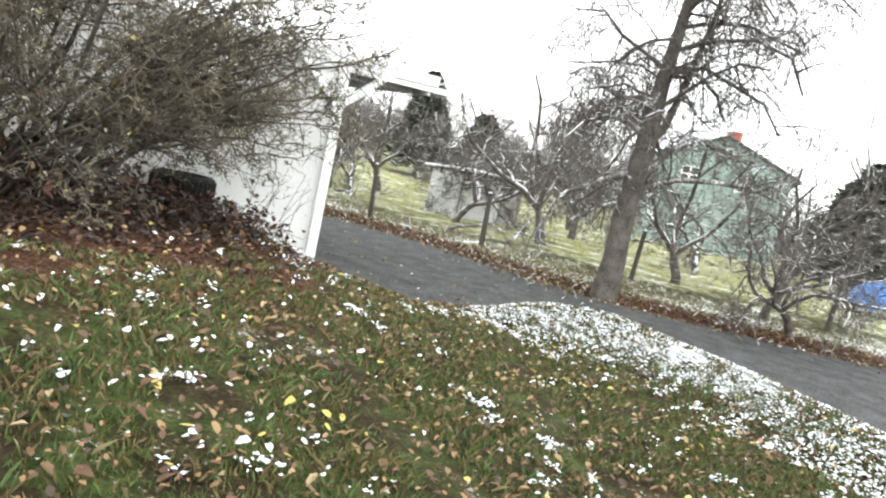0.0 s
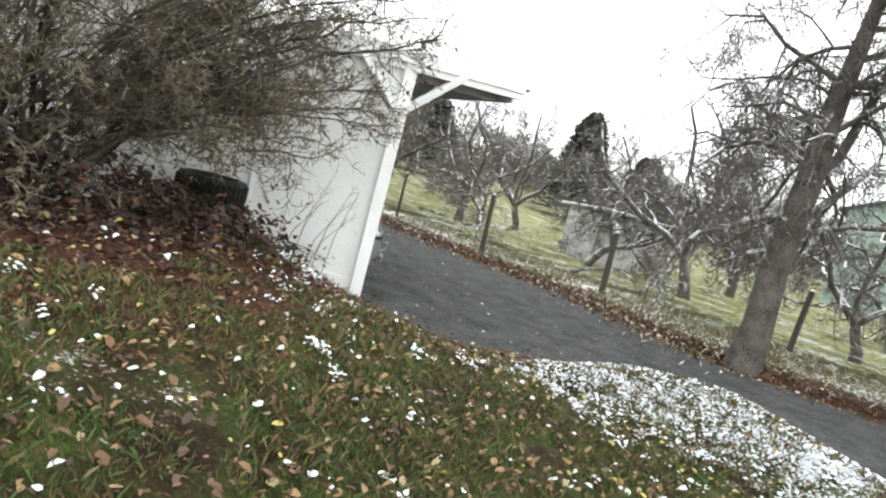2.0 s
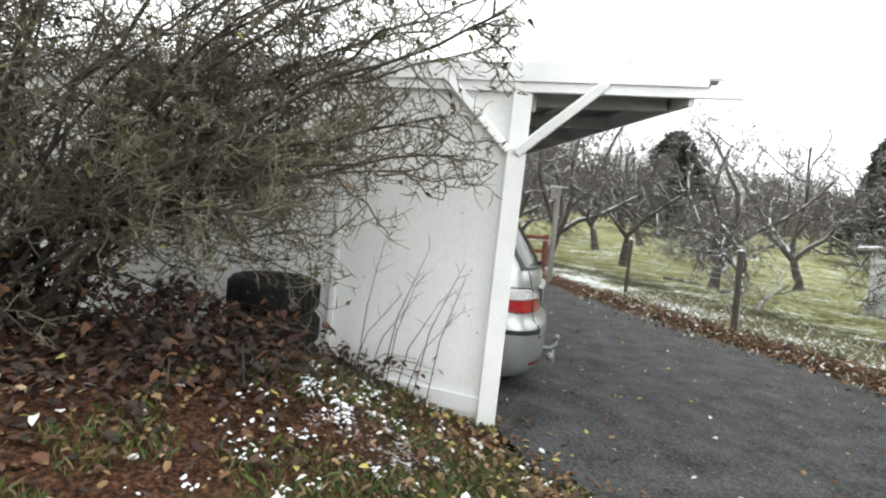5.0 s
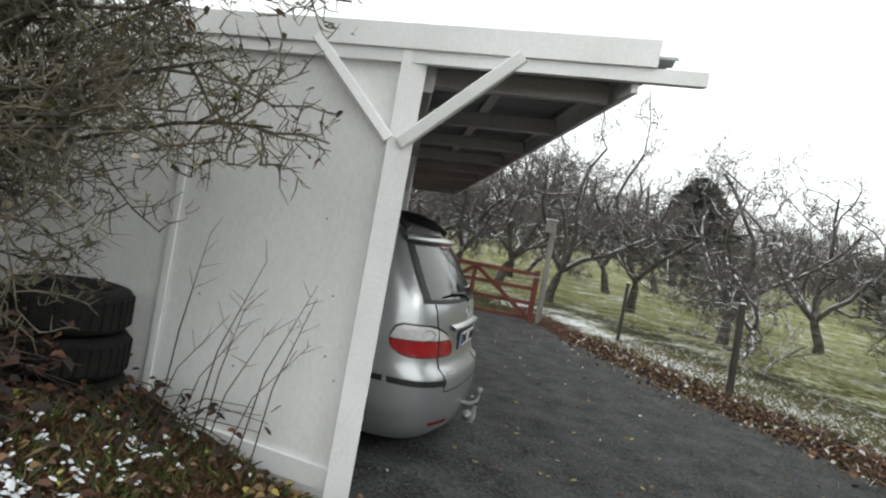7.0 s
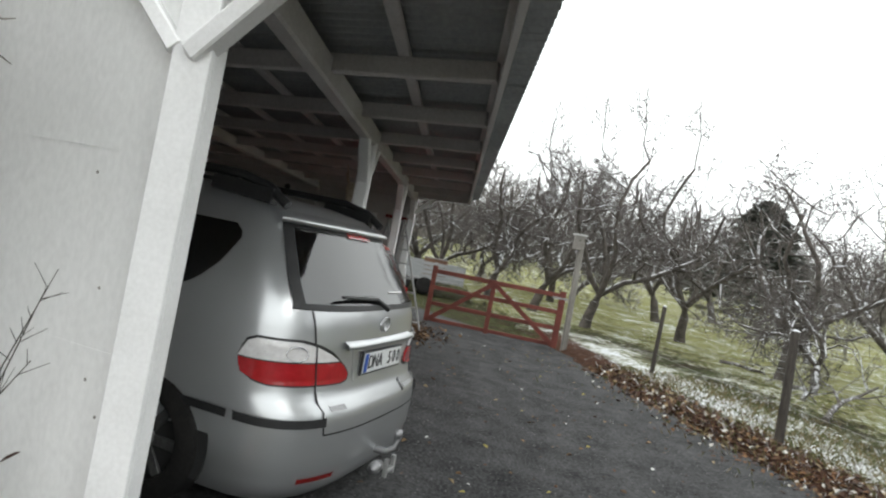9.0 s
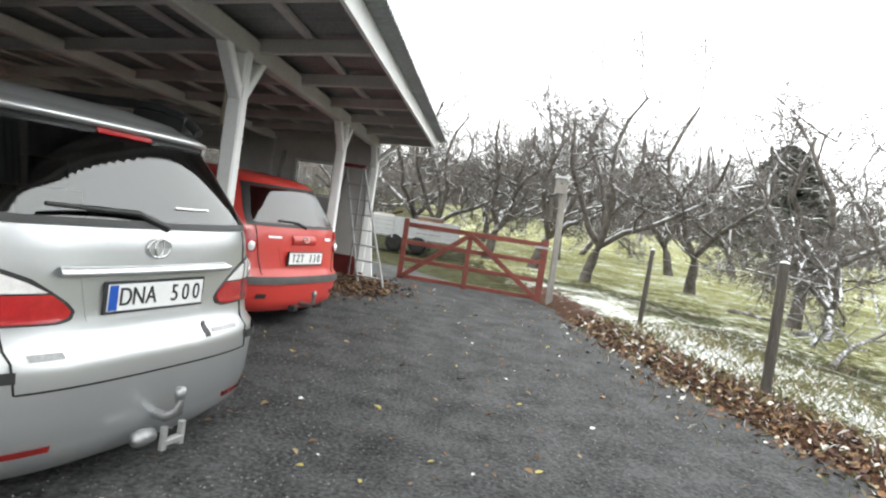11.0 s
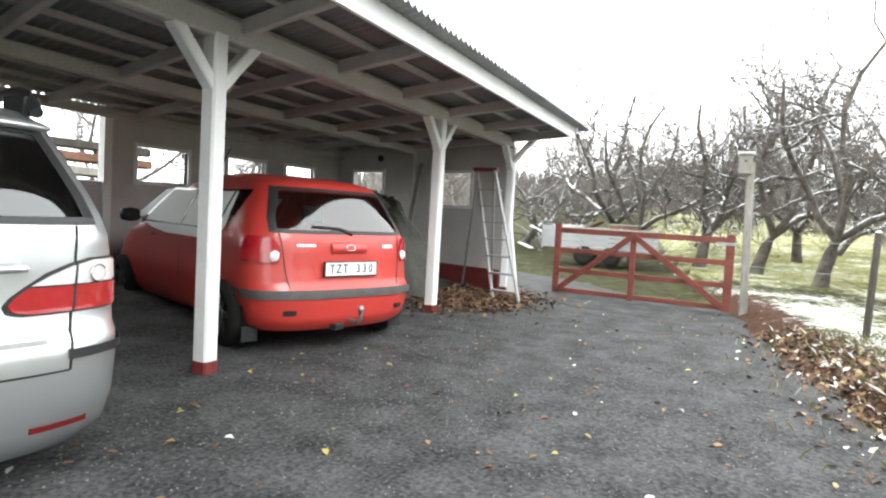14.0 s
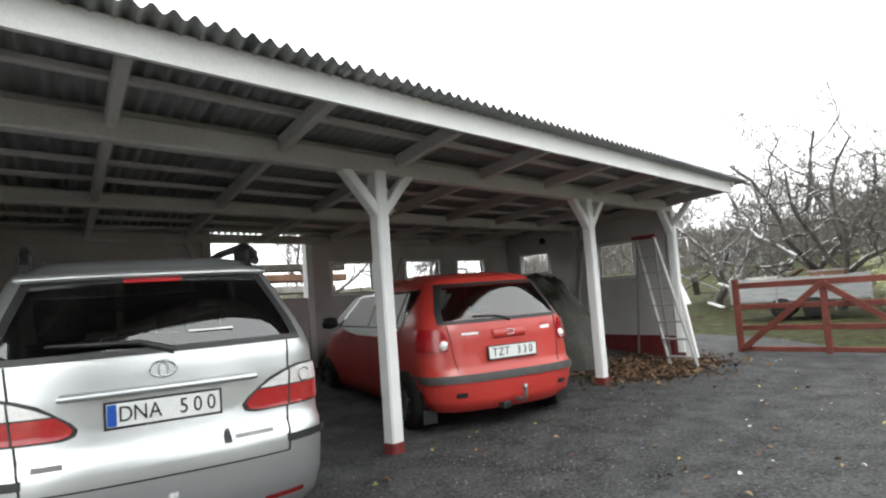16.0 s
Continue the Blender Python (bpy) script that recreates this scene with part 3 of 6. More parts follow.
cpart("post_face", Geo().beam((-6.235, FRONT - 0.032, -0.02), (-6.235, FRONT - 0.032, roof_z(FRONT) - 0.03), 0.14, 0.03, up=(1, 0, 0)), WHITE_TRIM, "white corner board of the gable")
cpart("wing_board", Geo().hexa([(-16.06, 4.5, 0), (-15.98, 4.5, 0), (-15.98, 4.78, 0), (-16.06, 4.78, 0), (-16.06, 4.5, 1.2), (-15.98, 4.5, 1.2), (-15.98, 4.6, 1.2), (-16.06, 4.6, 1.2)]), WHITE_TRIM, "low slanting white wing board")
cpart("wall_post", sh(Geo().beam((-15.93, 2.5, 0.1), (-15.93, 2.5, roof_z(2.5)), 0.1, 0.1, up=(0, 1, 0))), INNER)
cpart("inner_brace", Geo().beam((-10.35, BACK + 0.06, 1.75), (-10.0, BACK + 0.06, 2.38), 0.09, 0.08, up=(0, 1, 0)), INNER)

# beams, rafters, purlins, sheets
# Roof timbers take the dimmed white, holding the underside's shade in their colour.
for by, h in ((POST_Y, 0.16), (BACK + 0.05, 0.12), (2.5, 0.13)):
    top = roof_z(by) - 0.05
    cpart("beam", Geo().beam(shp(-16.0, by, top - h / 2), shp(-6.33, by, top - h / 2), 0.11, h), INNER, "white painted roof beam in a shade-dimmed tone")
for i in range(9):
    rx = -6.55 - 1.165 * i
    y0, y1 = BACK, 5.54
    cpart("rafter", Geo().beam(shp(rx, y0, roof_z(y0) - 0.085), shp(rx, y1, roof_z(y1) - 0.085), 0.065, 0.11), INNER, "white painted rafter in a shade-dimmed tone")
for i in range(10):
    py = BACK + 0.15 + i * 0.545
    cpart("purlin", Geo().beam(shp(-16.05, py, roof_z(py) - 0.01), shp(-6.27, py, roof_z(py) - 0.01), 0.07, 0.04), INNER, "white painted roof batten in a shade-dimmed tone")
cpart("front_fascia", Geo().hexa([shp(-16.08, 5.56, 2.465), shp(-6.25, 5.56, 2.465), shp(-6.25, 5.592, 2.465), shp(-16.08, 5.592, 2.465), shp(-16.08, 5.56, 2.625), shp(-6.25, 5.56, 2.625), shp(-6.25, 5.592, 2.625), shp(-16.08, 5.592, 2.625)]), WHITE_TRIM, "white painted front fascia board")
PITCH = 0.098
xs = np.arange(-16.4, -6.22, PITCH / 8)
for a, b in ((-16.4, -14.3), (-14.3, -12.3), (-12.3, -10.3), (-10.3, -8.3), (-8.3, -6.22)):
    sheet = Geo()
    cols = [x for x in xs if a - 0.05 <= x <= b]
    lift = 0.002 if int(a) % 2 else 0.0
    for off in (0.012, 0.016):
        sheet.quads([[shp(x, y, roof_z(y) + off + 0.019 + lift + 0.019 * math.sin(2 * math.pi * x / PITCH)) for x in cols] for y in np.linspace(BACK - 0.3, 5.74, 7)])
    cpart("roof_sheet", sheet, ZINC, "grey galvanised corrugated roof sheet", smooth=True)

# ---- cars ----


def shell(spec):
    """Body surface of a car: rear outline by height, in the car's own frame, with +y to its rear and the rear at 0."""
    zs, rear, half, front, c, e = spec["z"], spec["rear"], spec["half"], spec["front"], spec["corner"], spec["round"]

    def at(u, z, off=0.0):
        yr, hw, yf = np.interp(z, zs, rear), np.interp(z, zs, half), np.interp(z, zs, front)
        s, a = (1 if u >= 0 else -1), abs(u)
        h = hw + off
        if a <= 1:
            f = a * math.pi / 2
            return (s * h * math.sin(f) ** (2 / e), yr + off - c + c * max(math.cos(f), 0) ** (2 / e), z)
        if a <= 2:
            return (s * h, (yr - c) + (yf + 0.8 - yr + c) * (a - 1), z)
        f = (a - 2) * math.pi / 2
        return (s * h * max(math.cos(f), 0) ** 0.75, yf - off + 0.8 - 0.8 * math.sin(f) ** 0.75, z)

    def u_of(x, z):
        hw = np.interp(z, zs, half)
        r = min(abs(x) / hw, 0.9999)
        return math.copysign(math.asin(r ** (e / 2)) / (math.pi / 2), x)

    return at, u_of


def orient(geo, way):
    """Turns all faces towards a direction, so that glass reflects on its outer side."""
    way = Vector(way)
    out = []
    for f in geo.f:
        p, q, r = (Vector(geo.v[i]) for i in f[:3])
        out.append(f if (q - p).cross(r - p).dot(way) > 0 else f[::-1])
    geo.f = out
    return geo


def ring_panel(at, u_of, outer, inner, off):
    """A frame round a rear window, between two sets of rows (z, half width)."""
    geo = Geo()
    (z0, a0), (z1, a1) = outer[0], outer[-1]
    (y0, b0), (y1, b1) = inner[0], inner[-1]
    oz, ox = [p[0] for p in outer], [p[1] for p in outer]
    iz, ix = [p[0] for p in inner], [p[1] for p in inner]
    wide = lambda z: float(np.interp(z, oz, ox))
    slim = lambda z: float(np.interp(z, iz, ix))
    for lo, hi in ((z0, y0), (y1, z1)):
        geo.quads([[at(u_of(wide(z) * f, z), z, off) for f in np.linspace(-1, 1, 25)] for z in np.linspace(lo, hi, 3)])
    for s in (-1, 1):
        geo.quads([[at(u_of(s * (slim(z) + (wide(z) - slim(z)) * f), z), z, off) for f in np.linspace(0, 1, 5)] for z in np.linspace(y0, y1, 12)])
    return geo


def rear_panel(at, u_of, rows, off, n=14):
    """rows of (z, x from, x to) laid on the rear of the shell."""
    grid = []
    for z, a, b in rows:
        ua, ub = u_of(a, z), u_of(b, z)
        grid.append([at(ua + (ub - ua) * i / n, z, off) for i in range(n + 1)])
    geo = Geo().quads(grid)
    inner = [[at(u_of(a, z) + (u_of(b, z) - u_of(a, z)) * i / n, z, -0.004) for i in (0, n)] for z, a, b in rows]
    geo.quads([[g[0] for g in grid], [i[0] for i in inner]])
    geo.quads([[g[-1] for g in grid], [i[1] for i in inner]])
    return geo


def side_panel(spec, rows, off, s):
    """rows of (z, y from, y to) laid on one side."""
    grid = []
    for z, a, b in rows:
        x = s * (np.interp(z, spec["z"], spec["half"]) + off)
        grid.append([(x, a + (b - a) * i / 6, z) for i in range(7)])
    return Geo().quads(grid)


def spread(rows, n=8):
    """Fills in rows between the given ones."""
    zs = [r[0] for r in rows]
    return [(z, float(np.interp(z, zs, [r[1] for r in rows])), float(np.interp(z, zs, [r[2] for r in rows]))) for z in np.linspace(zs[0], zs[-1], n * (len(rows) - 1) + 1)]


def wheel(parent, x, y, r, s):
    w = new("wheel")
    w.parent = parent
    w.location = (x, y, r)
    prof = [(r * 0.64, -0.095), (r * 0.93, -0.095), (r, -0.06), (r, 0.06), (r * 0.93, 0.092), (r * 0.64, 0.095)]
    part("tyre", Geo().lathe([(a, h * s) for a, h in prof], 32, "x"), RUBBER, w, "", True)
    rim = Geo().lathe([(r * 0.65, 0.09 * s), (r * 0.62, 0.07 * s), (r * 0.58, 0.05 * s), (r * 0.02, 0.035 * s)], 32, "x")
    part("rim", rim, BLACK, w, "dark recessed wheel rim")
    # Spokes and hub carry the carport's shade in their colour.
    for k in range(7):
        a = 2 * math.pi * k / 7
        part("spoke", Geo().beam((0.062 * s, 0.06 * math.cos(a), 0.06 * math.sin(a)), (0.076 * s, r * 0.62 * math.cos(a), r * 0.62 * math.sin(a)), 0.05, 0.02, up=(1, 0, 0)), RIM, w, "wheel spoke in a shade-darkened grey")
    part("hub", Geo().lathe([(0.07, 0.07 * s), (0.06, 0.085 * s), (0.001, 0.088 * s)], 16, "x"), RIM, w, "hub cap in a shade-darkened grey")
    return w


def text_mesh(body, size, material, parent, m, label, spacing=1.0):
    cu = bpy.data.curves.new("lettering", "FONT")
    cu.body, cu.size, cu.extrude, cu.align_x, cu.align_y, cu.space_character = body, size, 0.002, "CENTER", "CENTER", spacing
    tmp = bpy.data.objects.new("lettering", cu)
    scene.collection.objects.link(tmp)
    me = bpy.data.meshes.new_from_object(tmp.evaluated_get(bpy.context.evaluated_depsgraph_get()))
    bpy.data.objects.remove(tmp)
    me.materials.clear()
    me.materials.append(material)
    ob = new("lettering", me)
    ob.parent = parent
    ob.matrix_local = m
    ob["label"] = label
    return ob


def number_plate(parent, at, y, z, letters, blue, lean):
    pl = part("number_plate", Geo().beam((-0.27, y - 0.002, z), (0.27, y - 0.002, z), 0.012, 0.13, up=(0, 0, 1)), BLACK, parent, "black plate holder")
    part("plate_face", Geo().box(-0.258, 0.258, y + 0.004, y + 0.009, z - 0.053, z + 0.055), PLATE, pl, "white number plate")
    if blue:
        part("plate_strip", Geo().box(0.215, 0.256, y + 0.009, y + 0.011, z - 0.05, z + 0.052), PLATE_BLUE, pl, "blue strip on the plate")
    # letters read from behind the car, where +x is to the reader's left
    for i, c in enumerate(letters):
        if c != " ":
            text_mesh(c, 0.105, INK, pl, Matrix.Translation(((-0.02 if blue else 0) - (i - 3) * 0.0655, y + 0.0105, z)) @ Matrix.Rotation(math.pi, 4, "Z") @ Matrix.Rotation(math.pi / 2, 4, "X") @ Matrix.Diagonal((0.84, 1, 1, 1)), "black character on the number plate")
    return pl


def car_body(root, spec, paint, glass):
    at, u_of = shell(spec)
    us = [-3 + 0.1 * i for i in range(10)] + [-2 + 0.125 * i for i in range(8)] + [-1 + 2 * i / 40 for i in range(41)] + [1 + 0.125 * (i + 1) for i in range(8)] + [2 + 0.1 * (i + 1) for i in range(10)]
    levels = []
    for a, b in zip(spec["z"], spec["z"][1:]):
        m = max(1, int((b - a) / 0.04))
        levels += [a + (b - a) * i / m for i in range(m)]
    levels.append(spec["z"][-1])
    geo = Geo().quads([[at(u, z) for u in us] for z in levels])
    lo, hi, wlo, whi = glass

    def open_face(f):
        c = sum((Vector(geo.v[i]) for i in f), Vector()) / len(f)
        if c.y < -2.2 and lo - 0.05 < c.z < hi and abs(c.x) < 0.62:
            return True
        return c.y > -0.75 and lo < c.z < hi and abs(c.x) < wlo + (whi - wlo) * (c.z - lo) / (hi - lo)
    geo.f = [f for f in geo.f if not open_face(f)]
    top = [at(u, levels[-1]) for u in us]
    geo.quads([top, [(p[0] * 0.4, -1.8 + (p[1] + 1.8) * 0.55, p[2] + 0.012) for p in top], [(0, -1.8 + (p[1] + 1.8) * 0.1, p[2] + 0.016) for p in top]])
    bottom = [at(u, levels[0]) for u in us]
    geo.poly([(p[0], p[1], p[2]) for p in bottom[::-1]])
    part("body", geo, paint, root, "", True)
    return at, u_of


def silver_car():
    root = thing("estate_car", (-7.645, 5.27, gz(-7.6, 5.0)), "silver people carrier parked tail outward under the carport", "car", turn=-17.0)
    spec = {
        "z": [0.14, 0.22, 0.34, 0.5, 0.6, 0.64, 0.74, 0.9, 1.02, 1.1, 1.2, 1.42, 1.5, 1.56, 1.6, 1.625],
        "rear": [-0.1, -0.015, 0.005, 0.008, -0.005, -0.05, -0.075, -0.085, -0.1, -0.125, -0.19, -0.345, -0.40, -0.50, -0.72, -1.1],
        "half": [0.77, 0.83, 0.86, 0.872, 0.875, 0.875, 0.878, 0.875, 0.865, 0.845, 0.81, 0.715, 0.68, 0.635, 0.56, 0.42],
        "front": [-4.45, -4.55, -4.62, -4.65, -4.6, -4.58, -4.52, -4.35, -4.0, -3.75, -3.5, -3.0, -2.8, -2.6, -2.4, -2.2],
        "corner": 0.42, "round": 2.9}
    at, u_of = car_body(root, spec, SILVER, (1.1, 1.455, 0.71, 0.585))
    # glass
    part("rear_window_surround", ring_panel(at, u_of, [(1.075, 0.755), (1.2, 0.72), (1.47, 0.60)], [(1.105, 0.695), (1.2, 0.67), (1.45, 0.56)], 0.006), BLACK, root, "black glass surround", True)
    part("rear_window", orient(Geo().quads([[at(u_of(f * x, z), z, 0.003) for f in np.linspace(-1, 1, 25)] for z, _, x in spread([(1.1, 0, 0.72), (1.2, 0, 0.70), (1.455, 0, 0.585)])]), (0, 1, 0.3)), DARK_GLASS, root, "large tinted rear window reflecting the sky", True)
    for s in (-1, 1):
        part("side_window", orient(side_panel(spec, spread([(0.9, -2.0, -1.22), (0.93, -2.0, -1.12), (1.12, -1.97, -0.76), (1.22, -1.96, -0.67), (1.37, -1.9, -0.61), (1.42, -1.88, -0.68)], 3), 0.006, s), (s, 0, 0.2)), BLACK_GLASS, root, "dark tinted side window", True)
        part("side_window", orient(side_panel(spec, spread([(0.9, -3.45, -2.1), (1.42, -2.75, -1.98)]), 0.006, s), (s, 0, 0.2)), BLACK_GLASS, root, "dark tinted side window", True)
        rail = part("roof_rail", Geo().tube([(s * 0.59, -0.5, 1.55), (s * 0.595, -0.62, 1.63), (s * 0.6, -0.8, 1.672), (s * 0.605, -1.6, 1.69), (s * 0.6, -2.5, 1.665), (s * 0.6, -2.65, 1.58)], 0.026, 8), BLACK, root, "black roof rail", True)
        part("rail_foot", Geo().beam((s * 0.592, -0.58, 1.585), (s * 0.6, -0.95, 1.615), 0.07, 0.085), BLACK, rail)
        # lamps: a leaf-shaped lens tapering inward, clear above and red below, wrapped round the corner
        shape = [(0.722, 0.46, 0.83), (0.733, 0.405, 0.86), (0.757, 0.392, 0.8735), (0.79, 0.42, 0.8745), (0.83, 0.475, 0.8745), (0.87, 0.55, 0.872), (0.905, 0.64, 0.868), (0.925, 0.73, 0.855)]
        rim = [(z + (0.01 if k > 4 else -0.01 if k < 2 else 0), p - 0.018, q) for k, (z, p, q) in enumerate(shape)]
        cut = 0.825
        lows = [r for r in spread(shape, 4) if r[0] <= cut]
        highs = [r for r in spread(shape, 4) if r[0] >= cut]
        part("lamp_frame", rear_panel(at, u_of, [(z, s * p, s * q) for z, p, q in spread(rim, 4)], 0.003, 18), BLACK, root, "thin dark lamp frame", True)
        part("tail_lamp", rear_panel(at, u_of, [(z, s * p, s * q) for z, p, q in lows], 0.011, 18), LAMP_RED, root, "red tail lamp lens", True)
        part("indicator_lamp", rear_panel(at, u_of, [(z, s * p, s * q) for z, p, q in highs], 0.011, 18), LAMP_CLEAR, root, "clear indicator lens", True)
        bulb = at(u_of(s * 0.74, 0.868), 0.868, 0.012)
        part("bulb_ring", Geo().tube([(bulb[0] + s * 0.05 * math.cos(w) * 0.8, bulb[1] - 0.035 * math.cos(w), bulb[2] + 0.036 * math.sin(w)) for w in np.linspace(0, 2 * math.pi, 17)], 0.004, 5, False), CHROME, root, "chrome bulb ring", True)
        part("hatch_seam", rear_panel(at, u_of, spread([(0.49, s * 0.6, s * 0.608), (0.70, s * 0.622, s * 0.63), (1.07, s * 0.66, s * 0.668)]), 0.0035, 2), DARK_SEAM, root, "dark hatch gap")
        part("lamp_split", rear_panel(at, u_of, spread([(0.72, s * 0.624, s * 0.632), (0.912, s * 0.643, s * 0.651)], 4), 0.0135, 2), BLACK, root, "dark line splitting the lamp")
        part("bumper_strip", rear_panel(at, u_of, spread([(0.535, s * 0.60, s * 0.876), (0.575, s * 0.60, s * 0.876)]), 0.014, 14), BLACK, root, "black rubbing strip", True)
        part("bumper_strip", side_panel(spec, [(0.535, -0.72, -0.42), (0.575, -0.72, -0.42)], 0.014, s), BLACK, root, "black rubbing strip")
        part("reflector", rear_panel(at, u_of, spread([(0.255, s * 0.46, s * 0.68), (0.28, s * 0.46, s * 0.68)]), 0.006, 8), REFLECTOR, root, "low red reflector", True)
        for wy in (-0.86, -3.6):
            arch = Geo()
            ring = [(s * (np.interp(0.35, spec["z"], spec["half"]) + 0.006), wy + 0.37 * math.cos(a), max(0.2, 0.33 + 0.37 * math.sin(a))) for a in np.linspace(0, 2 * math.pi, 33)[:-1]]
            part("wheel_arch", arch.poly(ring), DARK_SEAM, root, "dark wheel arch")
            wheel(root, s * 0.80, wy, 0.32, s)
    part("spoiler", Geo().quads([[at(u, z, 0.02 + d) for u in np.linspace(-0.62, 0.62, 25)] for z, d in ((1.468, -0.012), (1.478, 0.02), (1.495, 0.028), (1.515, 0.01), (1.53, -0.018))]), SILVER, root, "silver roof spoiler", True)
    part("brake_light", rear_panel(at, u_of, [(1.445, -0.14, 0.14), (1.468, -0.14, 0.14)], 0.013), LAMP_RED, root, "high red brake light")
    part("hatch_seam", rear_panel(at, u_of, [(0.487, -0.6, 0.6), (0.495, -0.6, 0.6)], 0.0035), DARK_SEAM, root, "dark hatch gap")
    part("plate_recess", rear_panel(at, u_of, spread([(0.715, -0.33, 0.33), (0.885, -0.36, 0.36)]), 0.003), SILVER, root, "silver plate recess", True)
    part("hatch_handle", Geo().quads([[at(u_of(x, z), z, d) for x in np.linspace(-0.44, 0.44, 21)] for z, d in ((0.885, 0.002), (0.89, 0.035), (0.91, 0.04), (0.925, 0.002))]), SILVER, root, "silver hatch handle bar", True)
    number_plate(root, at, -0.068, 0.80, "DNA 500", True, 0)
    badge = Geo().tube([(0.062 * math.cos(a), at(0, 1.0)[1] + 0.008, 0.995 + 0.04 * math.sin(a)) for a in np.linspace(0, 2 * math.pi, 25)], 0.006, 6, False)
    badge.tube([(0.022 * math.cos(a), at(0, 1.0)[1] + 0.008, 0.995 + 0.036 * math.sin(a)) for a in np.linspace(0, 2 * math.pi, 21)], 0.005, 6, False)
    part("badge", badge, CHROME, root, "oval chrome badge", True)
    part("wiper", Geo().tube([(-0.06, -0.12, 1.08), (0.1, -0.125, 1.135), (0.5, -0.14, 1.15)], [0.022, 0.014, 0.008], 6), BLACK, root, "black rear wiper", True)
    part("sticker", rear_panel(at, u_of, [(0.605, -0.52, -0.32), (0.622, -0.52, -0.32)], 0.004), STEEL, root, "grey model lettering bar")
    part("sticker", rear_panel(at, u_of, spread([(0.59, -0.30, -0.262), (0.62, -0.30, -0.262), (0.655, -0.295, -0.28)], 2), 0.004, 3), BLACK, root, "small dark animal-shaped sticker")
    part("sticker", rear_panel(at, u_of, [(1.165, -0.36, -0.14), (1.174, -0.36, -0.14)], 0.011), PLATE, root, "small white window sticker")
    part("sticker", rear_panel(at, u_of, [(0.60, 0.44, 0.56), (0.62, 0.44, 0.56)], 0.004), STEEL, root, "grey model lettering bar")
    tow = part("tow_bar", Geo().tube([(0, -0.3, 0.3), (0, 0.06, 0.29), (0, 0.12, 0.33), (0, 0.12, 0.39)], 0.022, 8), STEEL, root, "grey steel tow bar", True)
    part("tow_ball", Geo().lathe([(0.001, 0.03), (0.02, 0.024), (0.026, 0.0), (0.02, -0.024), (0.012, -0.03)], 14, "z", (0, 0.12, 0.41)), STEEL, tow, "", True)
    part("tow_plate", Geo().beam((-0.06, 0.1, 0.2), (0.05, 0.1, 0.2), 0.03, 0.025).beam((-0.055, 0.1, 0.17), (-0.055, 0.1, 0.27), 0.025, 0.025, up=(0, 1, 0)).beam((0.045, 0.1, 0.17), (0.045, 0.1, 0.27), 0.025, 0.025, up=(0, 1, 0)), ALU, tow, "pale steel tow bracket")
    part("tow_socket", Geo().lathe([(0.001, -0.06), (0.03, -0.05), (0.036, 0.0), (0.032, 0.04), (0.001, 0.05)], 12, "x", (0.13, 0.07, 0.24)), STEEL, tow, "socket wrapped in clear plastic", True)
    for sx in (-0.42, 0.0, 0.42):
        part("seat_back", Geo().beam((sx, -1.25, 0.75), (sx, -1.38, 1.12), 0.42, 0.12, up=(0, 1, 0)), SEAT, root, "dark grey seat back")
        part("head_rest", Geo().beam((sx, -1.38, 1.14), (sx, -1.4, 1.3), 0.24, 0.09, up=(0, 1, 0)), SEAT, root, "dark grey head rest")
    part("windscreen", orient(Geo().quads([[(x, float(np.interp(z, spec["z"], spec["front"])) + 0.35 * abs(x / 0.62) ** 2, z) for x in np.linspace(-0.64, 0.64, 15)] for z in np.linspace(1.04, 1.46, 8)]), (0, -1, 0.5)), GLASS, root, "windscreen", True)
    part("mirror", Geo().beam((-0.12, -3.1, 1.4), (0.12, -3.1, 1.4), 0.03, 0.06), BLACK, root, "inner rear view mirror")
    return root


